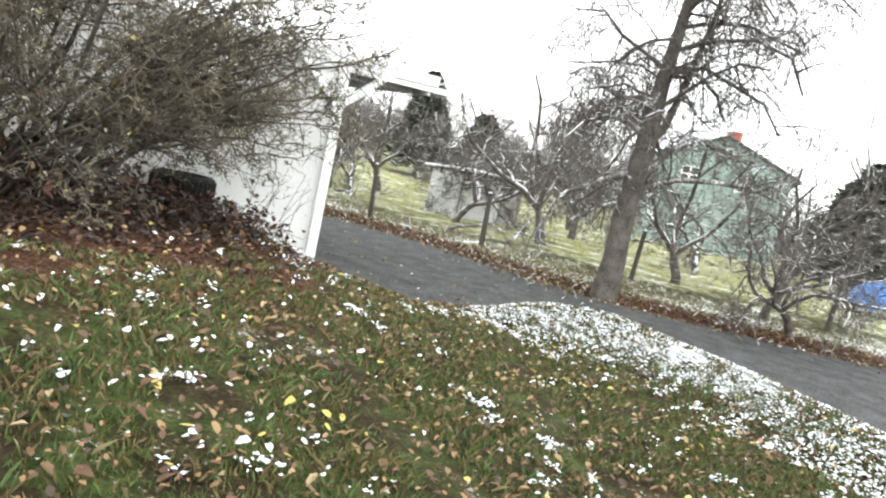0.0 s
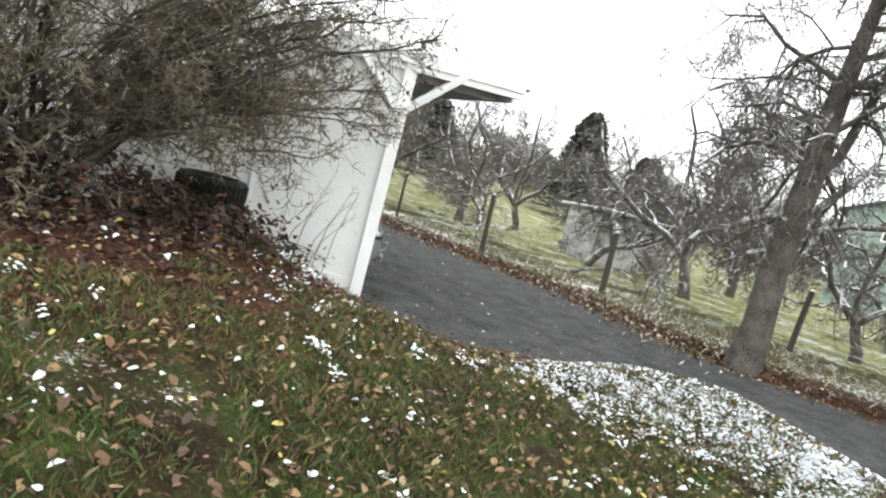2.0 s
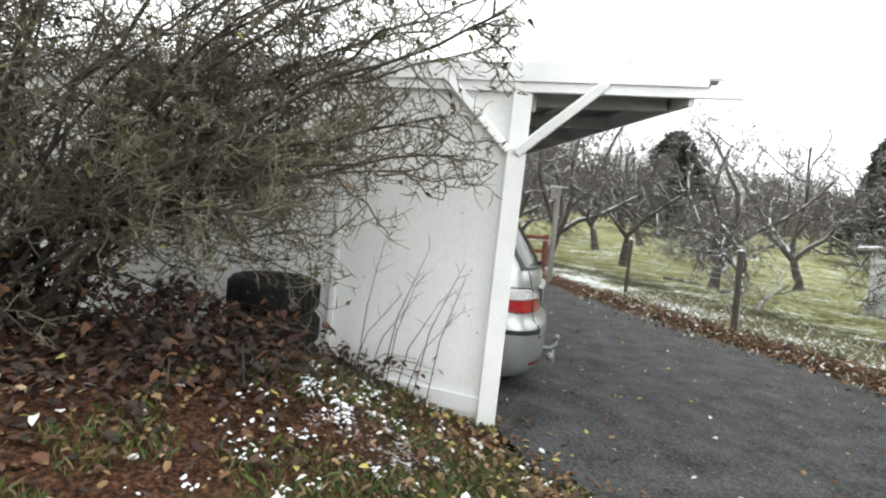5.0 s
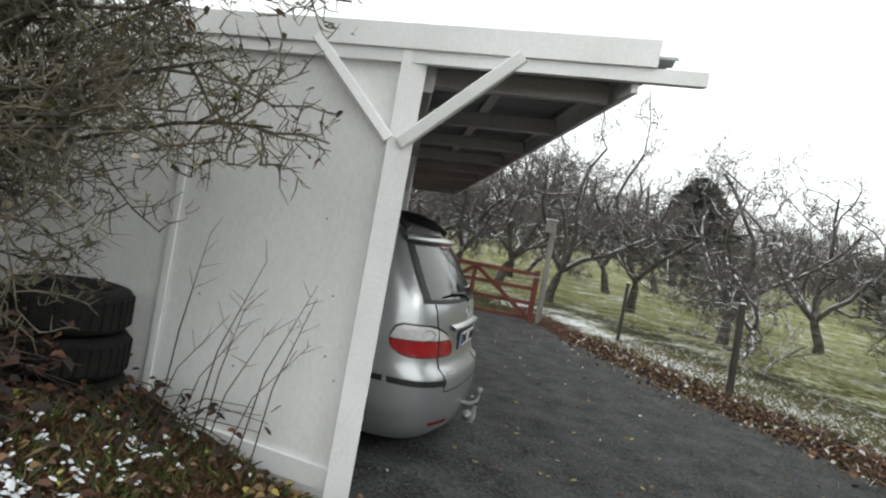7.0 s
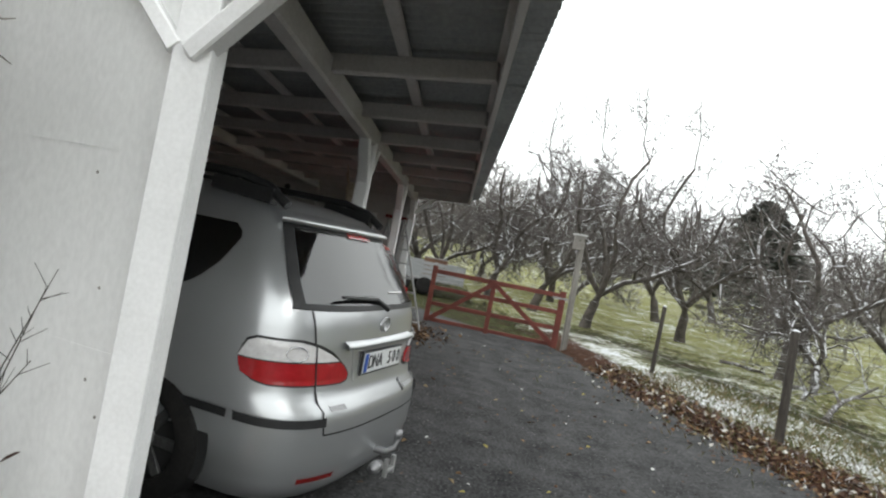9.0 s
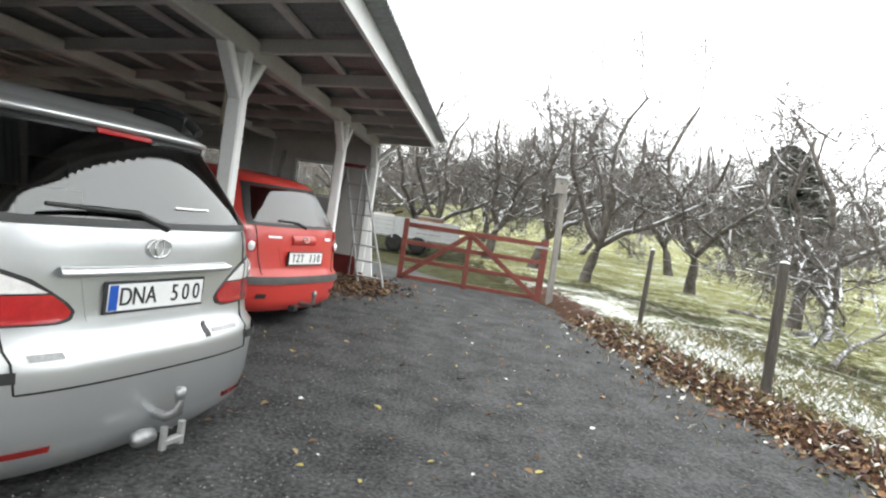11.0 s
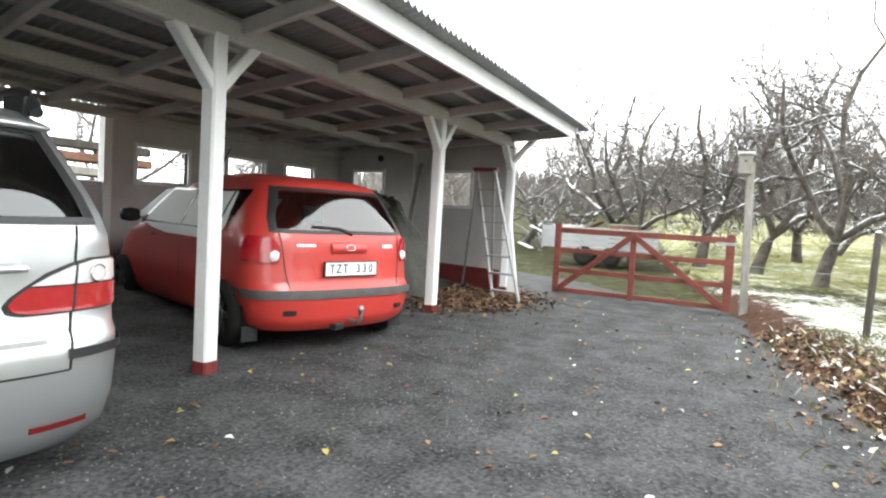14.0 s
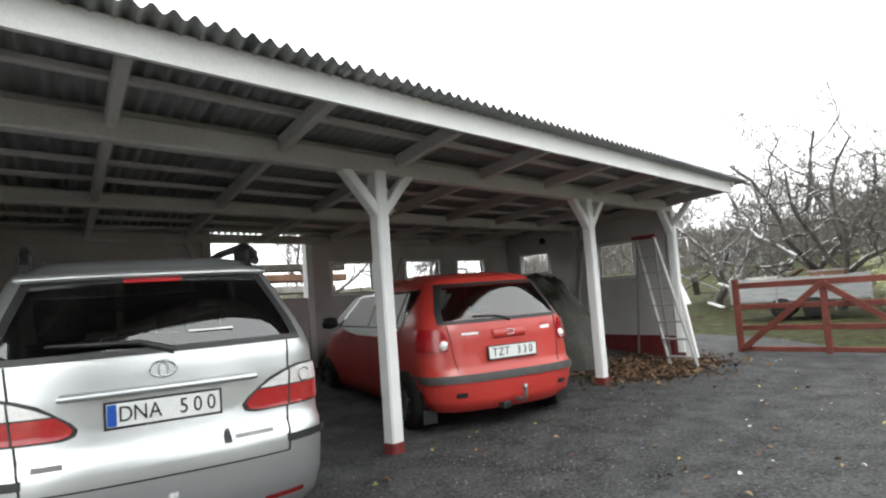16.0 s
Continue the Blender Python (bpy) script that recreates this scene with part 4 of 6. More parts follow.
def red_car():
    root = thing("hatchback_car", (-11.02, 4.93, gz(-11, 4.6)), "small bright red hatchback parked tail outward", "car", turn=-20.5)
    spec = {
        "z": [0.19, 0.26, 0.36, 0.47, 0.53, 0.57, 0.7, 0.86, 0.95, 1.02, 1.12, 1.32, 1.38, 1.42, 1.455, 1.48],
        "rear": [-0.1, -0.015, 0.0, 0.01, 0.0, -0.04, -0.06, -0.075, -0.09, -0.12, -0.175, -0.29, -0.335, -0.42, -0.62, -0.95],
        "half": [0.70, 0.77, 0.805, 0.825, 0.83, 0.83, 0.83, 0.825, 0.81, 0.785, 0.745, 0.65, 0.615, 0.575, 0.51, 0.38],
        "front": [-3.6, -3.72, -3.78, -3.81, -3.8, -3.78, -3.65, -3.45, -3.1, -2.95, -2.75, -2.35, -2.2, -2.05, -1.9, -1.75],
        "corner": 0.4, "round": 2.8}
    at, u_of = car_body(root, spec, CAR_RED, (1.0, 1.345, 0.64, 0.535))
    part("rear_window_surround", ring_panel(at, u_of, [(0.985, 0.67), (1.1, 0.655), (1.36, 0.56)], [(1.015, 0.61), (1.1, 0.6), (1.335, 0.505)], 0.006), BLACK, root, "black glass surround", True)
    part("rear_window", orient(Geo().quads([[at(u_of(f * x, z), z, 0.003) for f in np.linspace(-1, 1, 25)] for z, _, x in spread([(1.0, 0, 0.65), (1.1, 0, 0.64), (1.345, 0, 0.54)])]), (0, 1, 0.3)), DARK_GLASS, root, "tinted rear window reflecting the sky", True)
    for s in (-1, 1):
        part("side_window", orient(side_panel(spec, spread([(0.98, -1.55, -0.72), (1.32, -1.5, -0.52)]), 0.006, s), (s, 0, 0.2)), BLACK_GLASS, root, "side window", True)
        part("side_window", orient(side_panel(spec, spread([(0.98, -2.75, -1.62), (1.32, -2.15, -1.57)]), 0.006, s), (s, 0, 0.2)), BLACK_GLASS, root, "side window", True)
        part("tail_lamp", rear_panel(at, u_of, spread([(0.75, s * 0.62, s * 0.822), (0.80, s * 0.60, s * 0.824), (0.88, s * 0.61, s * 0.82), (0.955, s * 0.66, s * 0.79)]), 0.014, 14), LAMP_RED, root, "red tail lamp lens", True)
        lens = Geo().lathe([(0.001, 0.02), (0.035, 0.016), (0.048, 0.0)], 18, "y", (s * 0.65, at(u_of(s * 0.65, 0.8), 0.8)[1] + 0.012, 0.80))
        part("indicator_lamp", lens, LAMP_CLEAR, root, "round clear indicator lens", True)
        part("hatch_seam", rear_panel(at, u_of, spread([(0.55, s * 0.545, s * 0.552), (0.70, s * 0.575, s * 0.582), (0.98, s * 0.60, s * 0.607)]), 0.0035, 2), DARK_SEAM, root, "dark hatch gap")
        part("bumper_strip", side_panel(spec, [(0.475, -0.66, -0.4), (0.535, -0.66, -0.4)], 0.013, s), GREY_TRIM, root, "grey bumper strip")
        part("door_seam", side_panel(spec, spread([(0.3, -1.59, -1.582), (0.97, -1.59, -1.582)], 3), 0.003, s), DARK_SEAM, root, "dark door gap")
        part("door_handle", Geo().beam((s * 0.84, -1.45, 0.86), (s * 0.84, -1.32, 0.865), 0.03, 0.03), CAR_RED, root, "red door handle")
        part("door_handle", Geo().beam((s * 0.84, -2.35, 0.84), (s * 0.84, -2.22, 0.845), 0.03, 0.03), CAR_RED, root, "red door handle")
        part("fog_lamp", rear_panel(at, u_of, spread([(0.335, s * 0.50, s * 0.60), (0.375, s * 0.50, s * 0.60)], 2), 0.006, 6), BLACK, root, "dark fog lamp")
        part("door_mirror", Geo().lathe([(0.001, -0.1), (0.06, -0.08), (0.075, 0.0), (0.06, 0.08), (0.001, 0.1)], 14, "x", (s * 0.93, -2.62, 1.02)), BLACK, root, "black door mirror", True)
        part("mud_flap", Geo().box(s * 0.68, s * 0.82, -0.34, -0.325, 0.1, 0.22), BLACK, root, "black mud flap")
        for wy in (-0.66, -3.1):
            ring = [(s * (np.interp(0.32, spec["z"], spec["half"]) + 0.018), wy + 0.33 * math.cos(a), max(0.19, 0.3 + 0.33 * math.sin(a))) for a in np.linspace(0, 2 * math.pi, 33)[:-1]]
            part("wheel_arch", Geo().poly(ring), DARK_SEAM, root, "dark wheel arch")
            wheel(root, s * 0.775, wy, 0.285, s)
    part("bumper_strip", rear_panel(at, u_of, spread([(0.465, -0.828, 0.828), (0.535, -0.83, 0.83)], 3), 0.013, 30), GREY_TRIM, root, "dark grey bumper strip", True)
    part("plate_recess", rear_panel(at, u_of, spread([(0.62, -0.32, 0.32), (0.79, -0.36, 0.36)]), 0.003), CAR_RED, root, "red plate recess", True)
    part("hatch_handle", Geo().quads([[at(u_of(x, z), z, d) for x in np.linspace(-0.17, 0.17, 13)] for z, d in ((0.825, 0.002), (0.835, 0.022), (0.885, 0.026), (0.915, 0.002))]), CAR_RED, root, "red hatch handle", True)
    number_plate(root, at, -0.028, 0.70, "TZT 330", False, 0)
    yb = at(0, 0.885)[1] + 0.03
    part("badge", Geo().tube([(0.05 * math.cos(a), yb, 0.875 + 0.024 * math.sin(a)) for a in np.linspace(0, 2 * math.pi, 21)], 0.006, 6, False), CHROME, root, "oval chrome badge", True)
    part("model_lettering", rear_panel(at, u_of, [(0.88, 0.32, 0.48), (0.9, 0.32, 0.48)], 0.004), PLATE, root, "pale model lettering bar")
    part("model_lettering", rear_panel(at, u_of, [(0.87, -0.5, -0.38), (0.9, -0.5, -0.38)], 0.004), PLATE, root, "pale model lettering bar")
    part("wiper", Geo().tube([(-0.04, -0.1, 0.99), (0.08, -0.115, 1.03), (0.34, -0.13, 1.045)], [0.02, 0.012, 0.007], 6), BLACK, root, "black rear wiper", True)
    part("aerial", Geo().tube([(0.35, -1.9, 1.46), (0.36, -1.6, 1.72)], 0.005, 5), BLACK, root, "black roof aerial")
    tow = part("tow_bar", Geo().tube([(0, -0.3, 0.27), (0, 0.08, 0.26), (0, 0.13, 0.3), (0, 0.13, 0.36)], 0.022, 8), STEEL, root, "grey steel tow bar", True)
    part("tow_ball", Geo().lathe([(0.001, 0.03), (0.02, 0.024), (0.026, 0.0), (0.02, -0.024), (0.012, -0.03)], 14, "z", (0, 0.13, 0.38)), STEEL, tow, "", True)
    part("tow_socket", Geo().beam((0.1, 0.0, 0.23), (0.2, 0.03, 0.23), 0.06, 0.055), BLACK, tow)
    for sx in (-0.35, 0.35):
        part("head_rest", Geo().beam((sx, -1.2, 1.05), (sx, -1.23, 1.2), 0.22, 0.08, up=(0, 1, 0)), SEAT, root, "dark grey head rest")
    # Sheet over the side windows; its white also stands for reflected sky.
    rows = spread([(0.88, -1.9, -0.95), (0.93, -2.45, -0.78), (1.0, -2.5, -0.7), (1.3, -2.12, -0.74)], 4)
    part("cover_with_reflection", side_panel(spec, rows, 0.016, 1), SHEET, root, "white cover over the side windows, painted bright as reflected sky", True)
    for ya, yb in ((-1.62, -1.56), (-0.86, -0.82)):
        part("window_pillar", side_panel(spec, spread([(0.985, ya, yb), (1.31, ya + 0.05, yb + 0.05)], 4), 0.02, 1), BLACK, root, "black window pillar", True)
    part("window_line", side_panel(spec, [(0.965, -2.6, -0.75), (0.98, -2.6, -0.75)], 0.02, 1), BLACK, root, "black window line")
    part("windscreen", side_panel(spec, spread([(1.0, -2.86, -2.6), (1.3, -2.35, -2.2)], 4), 0.008, 1), BLACK, root, "dark windscreen edge", True)
    return root


silver_car()
red_car()

# ---- things in and at the carport ----


def tyre_stack():
    for i in range(3):
        t = thing("tyre", (-6.42 + 0.02 * i, 2.88 - 0.015 * i, 0.245 + 0.245 * i), "worn black car tyre stacked against the white wall", "tyre", "stacked tyres", turn=40 * i)
        prof = [(0.2, 0.03), (0.25, 0.0), (0.3, 0.015), (0.318, 0.05), (0.32, 0.12), (0.318, 0.19), (0.3, 0.225), (0.25, 0.24), (0.2, 0.21), (0.19, 0.12), (0.2, 0.03)]
        part("carcass", Geo().lathe(prof, 40), RUBBER, t, "", True)
        for k in range(36):
            a = 2 * math.pi * k / 36
            c, s = math.cos(a), math.sin(a)
            part("tread_block", Geo().beam((0.319 * c, 0.319 * s, 0.045), (0.319 * c, 0.319 * s, 0.195), 0.036, 0.014, up=(c, s, 0)), RUBBER, t)


def ladder():
    l = thing("step_ladder", (-15.0, 4.85, 0), "tall aluminium step ladder leaning open against the end wall", "ladder")
    top = Vector((-0.55, -0.55, 1.95))
    for s in (-0.22, 0.22):
        part("rail", Geo().beam((s * 0.3, s + 0.1, 0.0), top + Vector((s * 0.2, s * 0.75, 0)), 0.03, 0.07, up=(1, 0, 0)), ALU, l, "aluminium ladder rail")
        part("leg", Geo().beam((-0.95, -0.75 + s * 1.2, 0.02), top + Vector((-0.02, s * 0.6, -0.02)), 0.025, 0.04, up=(1, 0, 0)), STEEL, l, "dark ladder back leg")
    for i in range(7):
        f = 0.1 + i * 0.125
        c = Vector((0, 0.1, 0)).lerp(top, f)
        part("tread", Geo().beam(c + Vector((-0.06 * (1 - f), -0.2, 0)), c + Vector((0.06 * (1 - f), 0.2, 0)), 0.09, 0.025), ALU, l, "aluminium ladder tread")
    part("top_bracket", Geo().beam(top + Vector((-0.02, -0.2, 0.02)), top + Vector((0.02, 0.2, 0.02)), 0.08, 0.06), RED_PAINT, l, "reddish ladder top bracket")
    return l


def antlers():
    g = Geo()
    g.lathe([(0.005, -0.14), (0.03, -0.12), (0.045, -0.03), (0.05, 0.03), (0.03, 0.06), (0.001, 0.07)], 10, "z", (0, 0, 0))
    for s in (-1, 1):
        g.tube([(s * 0.03, 0, 0.05), (s * 0.06, 0.02, 0.12), (s * 0.07, 0.03, 0.2), (s * 0.09, 0.05, 0.27)], [0.014, 0.011, 0.008, 0.003], 6)
        g.tube([(s * 0.065, 0.025, 0.15), (s * 0.1, 0.07, 0.19)], [0.008, 0.003], 5)
    tx(g, Matrix.Translation((-9.93, 4.42, 1.93)) @ Matrix.Rotation(radians(95), 4, "Z") @ Matrix.Rotation(radians(-20), 4, "X"))
    single("antler_mount", g, BONE, "small pale skull and antlers fixed to a post", "antlers", smooth=True)


def tarp_heap():
    rng = random.Random(5)
    g = Geo()
    rows = []
    for i in range(15):
        f = i / 14
        h = math.cos(f * math.pi / 2) ** 0.6
        rows.append([(-14.35 + (0.75 * math.cos(a)) * (0.25 + 0.75 * f), 2.7 + 1.4 * math.sin(a) * (0.25 + 0.75 * f), 0.12 + 1.35 * h * (1 + 0.06 * math.sin(5 * a + i)) + rng.uniform(-0.02, 0.02)) for a in np.linspace(0, 2 * math.pi, 29)[:-1]])
    g.quads(rows, True)
    g.poly(rows[0][::-1])
    single("tarpaulin_cover", g, TARP, "bulky heap under a dark tarpaulin beside the red car", "tarpaulin")


def stored_bits():
    single("wall_lamp", Geo().lathe([(0.001, 0.0), (0.05, 0.01), (0.06, 0.06), (0.03, 0.09)], 12, "x", (-16.3, 2.0, 2.18)), BLACK, "small black wall lamp under the carport roof", "lamp", smooth=True)
    p = Geo().beam((-15.5, 2.9, 0.15), (-16.2, 2.85, 2.1), 0.03, 0.08, up=(0, 1, 0))
    single("leaning_pole", p, GREY_WOOD, "grey wooden pole leaning on the end wall", "pole")
    b = thing("chopping_bench", (-12.6, 0.95, gz(-12.6, 1.0)), "pale storage box by the opening", "box")
    part("box_side", Geo().box(-0.4, 0.4, -0.2, 0.2, 0, 0.35), GREY_WOOD, b)
    part("lid", Geo().box(-0.42, 0.42, -0.22, 0.22, 0.35, 0.39), SHED_BOARD, b, "pale box lid")


tyre_stack()
ladder()
antlers()
tarp_heap()
stored_bits()

# ---- gate, fence ----


def gate():
    g = thing("field_gate", (-16.85, 5.12, 0.05), "closed weathered red wooden four-rail gate across the lane", "gate", turn=0)
    L = 2.72
    d = Vector((0.08, 1, 0)).normalized()
    pt = lambda s, z: d * s + Vector((0, 0, z))
    for s, w, z1 in ((0.04, 0.1, 1.16), (L * 0.47, 0.09, 1.08), (L - 0.05, 0.12, 1.14)):
        part("stile", Geo().beam(pt(s, 0.0), pt(s, z1), 0.07, w, up=(0, 1, 0)), GATE_RED, g)
    for z, h in ((0.06, 0.075), (0.39, 0.08), (0.72, 0.08), (1.05, 0.09)):
        part("rail", Geo().beam(pt(0.0, z), pt(L, z), 0.045, h), GATE_RED, g)
    off = Vector((0.045, 0, 0))
    part("diagonal", Geo().beam(pt(0.1, 0.08) + off, pt(L * 0.47, 1.03) + off, 0.03, 0.09), GATE_RED, g)
    part("diagonal", Geo().beam(pt(L * 0.47, 1.03) + off, pt(L - 0.1, 0.06) + off, 0.03, 0.09), GATE_RED, g)
    part("hinge", Geo().beam(pt(L - 0.25, 1.0) + off, pt(L + 0.06, 1.0) + off, 0.012, 0.04), STEEL, g, "grey iron hinge strap")


def fence_post(x, y, h, r, lean, label, material=FENCE_WOOD):
    z = gz(x, y)
    p = thing("fence_post", (x, y, z), label, "fence post", "fence posts by the lane")
    g = Geo()
    g.tube([(0, 0, -0.1), (lean[0] * 0.4, lean[1] * 0.4, h * 0.4), (lean[0], lean[1], h)], [r * 1.06, r, r * 0.96], 12)
    part("shaft", g, material, p)
    part("cap_of_snow", Geo().lathe([(r * 0.95, 0), (r * 0.9, 0.012), (r * 0.4, 0.025), (0.001, 0.028)], 12, "z", (lean[0], lean[1], h)), SNOW, p, "thin snow on the post top", True)
    return Vector((x + lean[0], y + lean[1], z + h))


gate()
tops = []
for x, y, h, r, lean in ((-15.0, 9.25, 1.2, 0.038, (-0.12, 0.05)), (-11.2, 9.5, 1.28, 0.05, (-0.18, 0.05)), (-8.7, 10.7, 1.2, 0.06, (-0.15, 0.1)), (-6.0, 12.6, 1.15, 0.05, (0.05, 0.0)), (-2.6, 14.6, 1.15, 0.05, (0.0, 0.05))):
    tops.append(fence_post(x, y, h, r, lean, "round grey wooden fence post with wire"))
order = [Vector((-16.72, 8.0, 1.25)), tops[0], tops[1], tops[2], tops[3], tops[4]]
for z in (0.12, 0.5, 0.85):
    w = Geo()
    for a, b in zip(order, order[1:]):
        w.tube([a - Vector((0, 0, z)), (a + b) / 2 - Vector((0, 0, z + 0.03)), b - Vector((0, 0, z))], 0.0025, 3, False)
    single("fence_wire", w, STEEL, "thin sagging fence wire between the posts", "wire", "fence wires")

nest = thing("nest_box_post", (-16.75, 8.02, 0.0), "tall grey squared post with a small nest box on top", "post")
part("shaft", Geo().beam((0, 0, -0.1), (0.06, -0.06, 2.25), 0.11, 0.11, up=(0, 1, 0)), GREY_WOOD, nest)
box = part("nest_box", Geo().box(0.02, 0.2, -0.22, -0.04, 2.08, 2.36), GREY_WOOD, nest, "grey wooden nest box")
part("nest_box_roof", Geo().box(-0.01, 0.24, -0.25, -0.01, 2.36, 2.39), SHED_BOARD, box, "pale nest box roof")
part("entrance", Geo().lathe([(0.018, 0.0), (0.018, 0.004), (0.001, 0.004)], 12, "x", (0.2, -0.13, 2.26)), BLACK, box, "dark entrance hole")

# ---- trees ----


def limb(rng, wood, twig, p, d, r, length, level, levels, wig=0.35, up=0.1, spread=0.9, kids=(5, 6, 6), droop=0.0, low=0.25, thin=0.004, short=(0.42, 0.68), curl=1.0):
    """A limb with its side shoots."""
    segs = 6 if level == 0 else 4 if level < levels else 2
    pts, radii, dirs = [p.copy()], [r], [d.copy()]
    for i in range(segs):
        f = (i + 1) / segs
        d = (d + Vector((rng.uniform(-1, 1), rng.uniform(-1, 1), rng.uniform(-1, 1))) * wig * (0.7 if level == 0 else 1 if level < 2 else curl) + Vector((0, 0, up - droop * f))).normalized()
        p = p + d * length / segs
        pts.append(p.copy())
        radii.append(r * (1 - 0.62 * f))
        dirs.append(d.copy())
    n = 9 if level == 0 else 6 if level == 1 else 4 if level == 2 else 3
    (wood if level < 2 else twig).tube(pts, radii, n, level < 2)
    if level >= levels:
        return
    for k in range(kids[level]):
        f = rng.uniform(low if level == 0 else 0.15, 1.0)
        i = min(int(f * segs), segs - 1)
        t = f * segs - i
        q = pts[i].lerp(pts[i + 1], t)
        side = dirs[i + 1].cross(Vector((rng.uniform(-1, 1), rng.uniform(-1, 1), rng.uniform(-1, 1))))
        if side.length < 0.1:
            continue
        nd = (dirs[i + 1] * (1 - spread * 0.55) + side.normalized() * spread).normalized()
        limb(rng, wood, twig, q, nd, max(thin, radii[i] * rng.uniform(0.42, 0.62)), length * rng.uniform(*short) * (1.15 - 0.35 * f), level + 1, levels, wig, up, spread, kids, droop, low, thin, short, curl)


def bare_tree(seed, at, height, r, lean=(0, 0), kids=(6, 6, 5, 3), levels=4, wig=0.48, thin=0.008, label="gnarled bare apple tree with dark twigs", name="apple_tree", mats=None, spread=1.0, up=0.06, droop=0.0, low=0.2, forks=4, group="orchard trees"):
    rng = random.Random(seed)
    t = thing(name, at, label, "tree", group)
    wood, twig = Geo(), Geo()
    trunk_h = height * 0.17
    top = Vector((lean[0], lean[1], trunk_h))
    wood.tube([(0, 0, -0.1), (lean[0] * 0.2 + 0.03, lean[1] * 0.2, trunk_h * 0.3), (lean[0] * 0.6 - 0.02, lean[1] * 0.6 + 0.02, trunk_h * 0.7), top], [r * 1.35, r * 1.02, r * 0.92, r * 0.85], 10)
    for k in range(forks):
        a = 6.283 * k / forks + rng.uniform(-0.5, 0.5)
        d = Vector((math.cos(a) * 0.75 + lean[0] * 0.3, math.sin(a) * 0.75 + lean[1] * 0.3, rng.uniform(0.35, 1.1))).normalized()
        limb(rng, wood, twig, top - Vector((0, 0, 0.05)), d, r * 0.62, height * rng.uniform(0.5, 0.72), 0, levels, wig, up, spread, kids, droop, low, thin, (0.4, 0.66), 1.3)
    m = mats or (BARK, TWIG)
    part("trunk", wood, m[0], t, "", True)
    part("crown", twig, m[1], t, "dense bare twigs")
    return t


CROOKED = dict(kids=(6, 5, 5, 3), wig=0.72, up=0.05, forks=4, low=0.2)
OLD = [bare_tree(11, (-22.4, 9.6, gz(-22.4, 9.6)), 6.3, 0.14, (0.3, 0.2), **CROOKED),
       bare_tree(23, (-18.2, 13.2, gz(-18.2, 13.2)), 5.5, 0.13, (-0.2, 0.15), **CROOKED),
       bare_tree(37, (-13.2, 14.6, gz(-13.2, 14.6)), 4.4, 0.11, (0.5, 0.3), label="leaning bare apple tree with dark twigs", **CROOKED)]
# the big old fruit tree beside the lane
big = thing("fruit_tree", (-5.15, 9.95, gz(-5.15, 9.95) - 0.05), "tall old fruit tree with drooping bare twigs beside the lane", "tree")
rng = random.Random(51)
w, tw = Geo(), Geo()
leader = [Vector(p) for p in ((0, 0, -0.1), (0.02, 0.02, 0.7), (-0.03, 0.03, 1.6), (0.03, 0.05, 2.6), (0.02, 0.1, 3.6), (0.1, 0.1, 4.8), (0.22, 0.05, 6.2), (0.3, 0.0, 7.6))]
w.tube(leader, [0.27, 0.2, 0.185, 0.175, 0.14, 0.1, 0.07, 0.025], 12)
w.tube([leader[3], (0.2, 0.25, 3.1), (0.32, 0.36, 3.9), (0.45, 0.5, 5.0), (0.5, 0.6, 6.4)], [0.08, 0.07, 0.06, 0.04, 0.015], 9)
for k in range(34):
    f = rng.uniform(3.2, 6.4)
    i = min(int(f), 6)
    q = leader[i].lerp(leader[i + 1], f - i)
    a = rng.uniform(0, 6.283)
    limb(rng, w, tw, q, Vector((math.cos(a), math.sin(a), rng.uniform(0.1, 0.7))).normalized(), rng.uniform(0.025, 0.05), rng.uniform(1.2, 2.6), 1, 4, 0.5, 0.0, 0.95, (7, 8, 6, 4), 0.42, 0.2, 0.006)
part("trunk", w, BARK, big, "", True)
part("crown", tw, TWIG, big, "dense drooping bare twigs")
low_rng = random.Random(8)
w, tw = Geo(), Geo()
for p, d, r, l in (((0.0, 0.0, 2.2), (-0.85, 0.35, 0.05), 0.045, 1.7), ((0.05, 0.0, 1.7), (-0.55, -0.15, -0.05), 0.035, 1.1), ((0.1, 0.1, 2.0), (0.8, 0.5, 0.35), 0.055, 2.4)):
    limb(low_rng, w, tw, Vector(p), Vector(d).normalized(), r, l, 1, 4, 0.3, 0.02, 0.9, (6, 7, 6, 4), 0.15, 0.2, 0.006)
def bough(rng, wood, twig, pts, r):
    """A crooked bough through points given as (along the lane, height), with hanging side shoots."""
    pts = [Vector((a * 0.73, a * 0.67, h)) for a, h in pts]
    fine = []
    for p, q in zip(pts, pts[1:]):
        fine += [p.lerp(q, k / 3) + Vector((rng.uniform(-0.03, 0.03), rng.uniform(-0.03, 0.03), rng.uniform(-0.03, 0.03))) for k in range(3)]
    fine.append(pts[-1])
    wood.tube(fine, [r * (1 - 0.7 * k / len(fine)) for k in range(len(fine))], 7)
    for k in range(16):
        q = fine[rng.randrange(2, len(fine))]
        a = rng.uniform(0, 6.283)
        limb(rng, wood, twig, q, Vector((math.cos(a), math.sin(a), rng.uniform(-0.7, 0.3))).normalized(), 0.012, rng.uniform(0.4, 0.9), 2, 4, 0.5, -0.05, 0.9, (6, 7, 6, 4), 0.3, 0.2, 0.005)


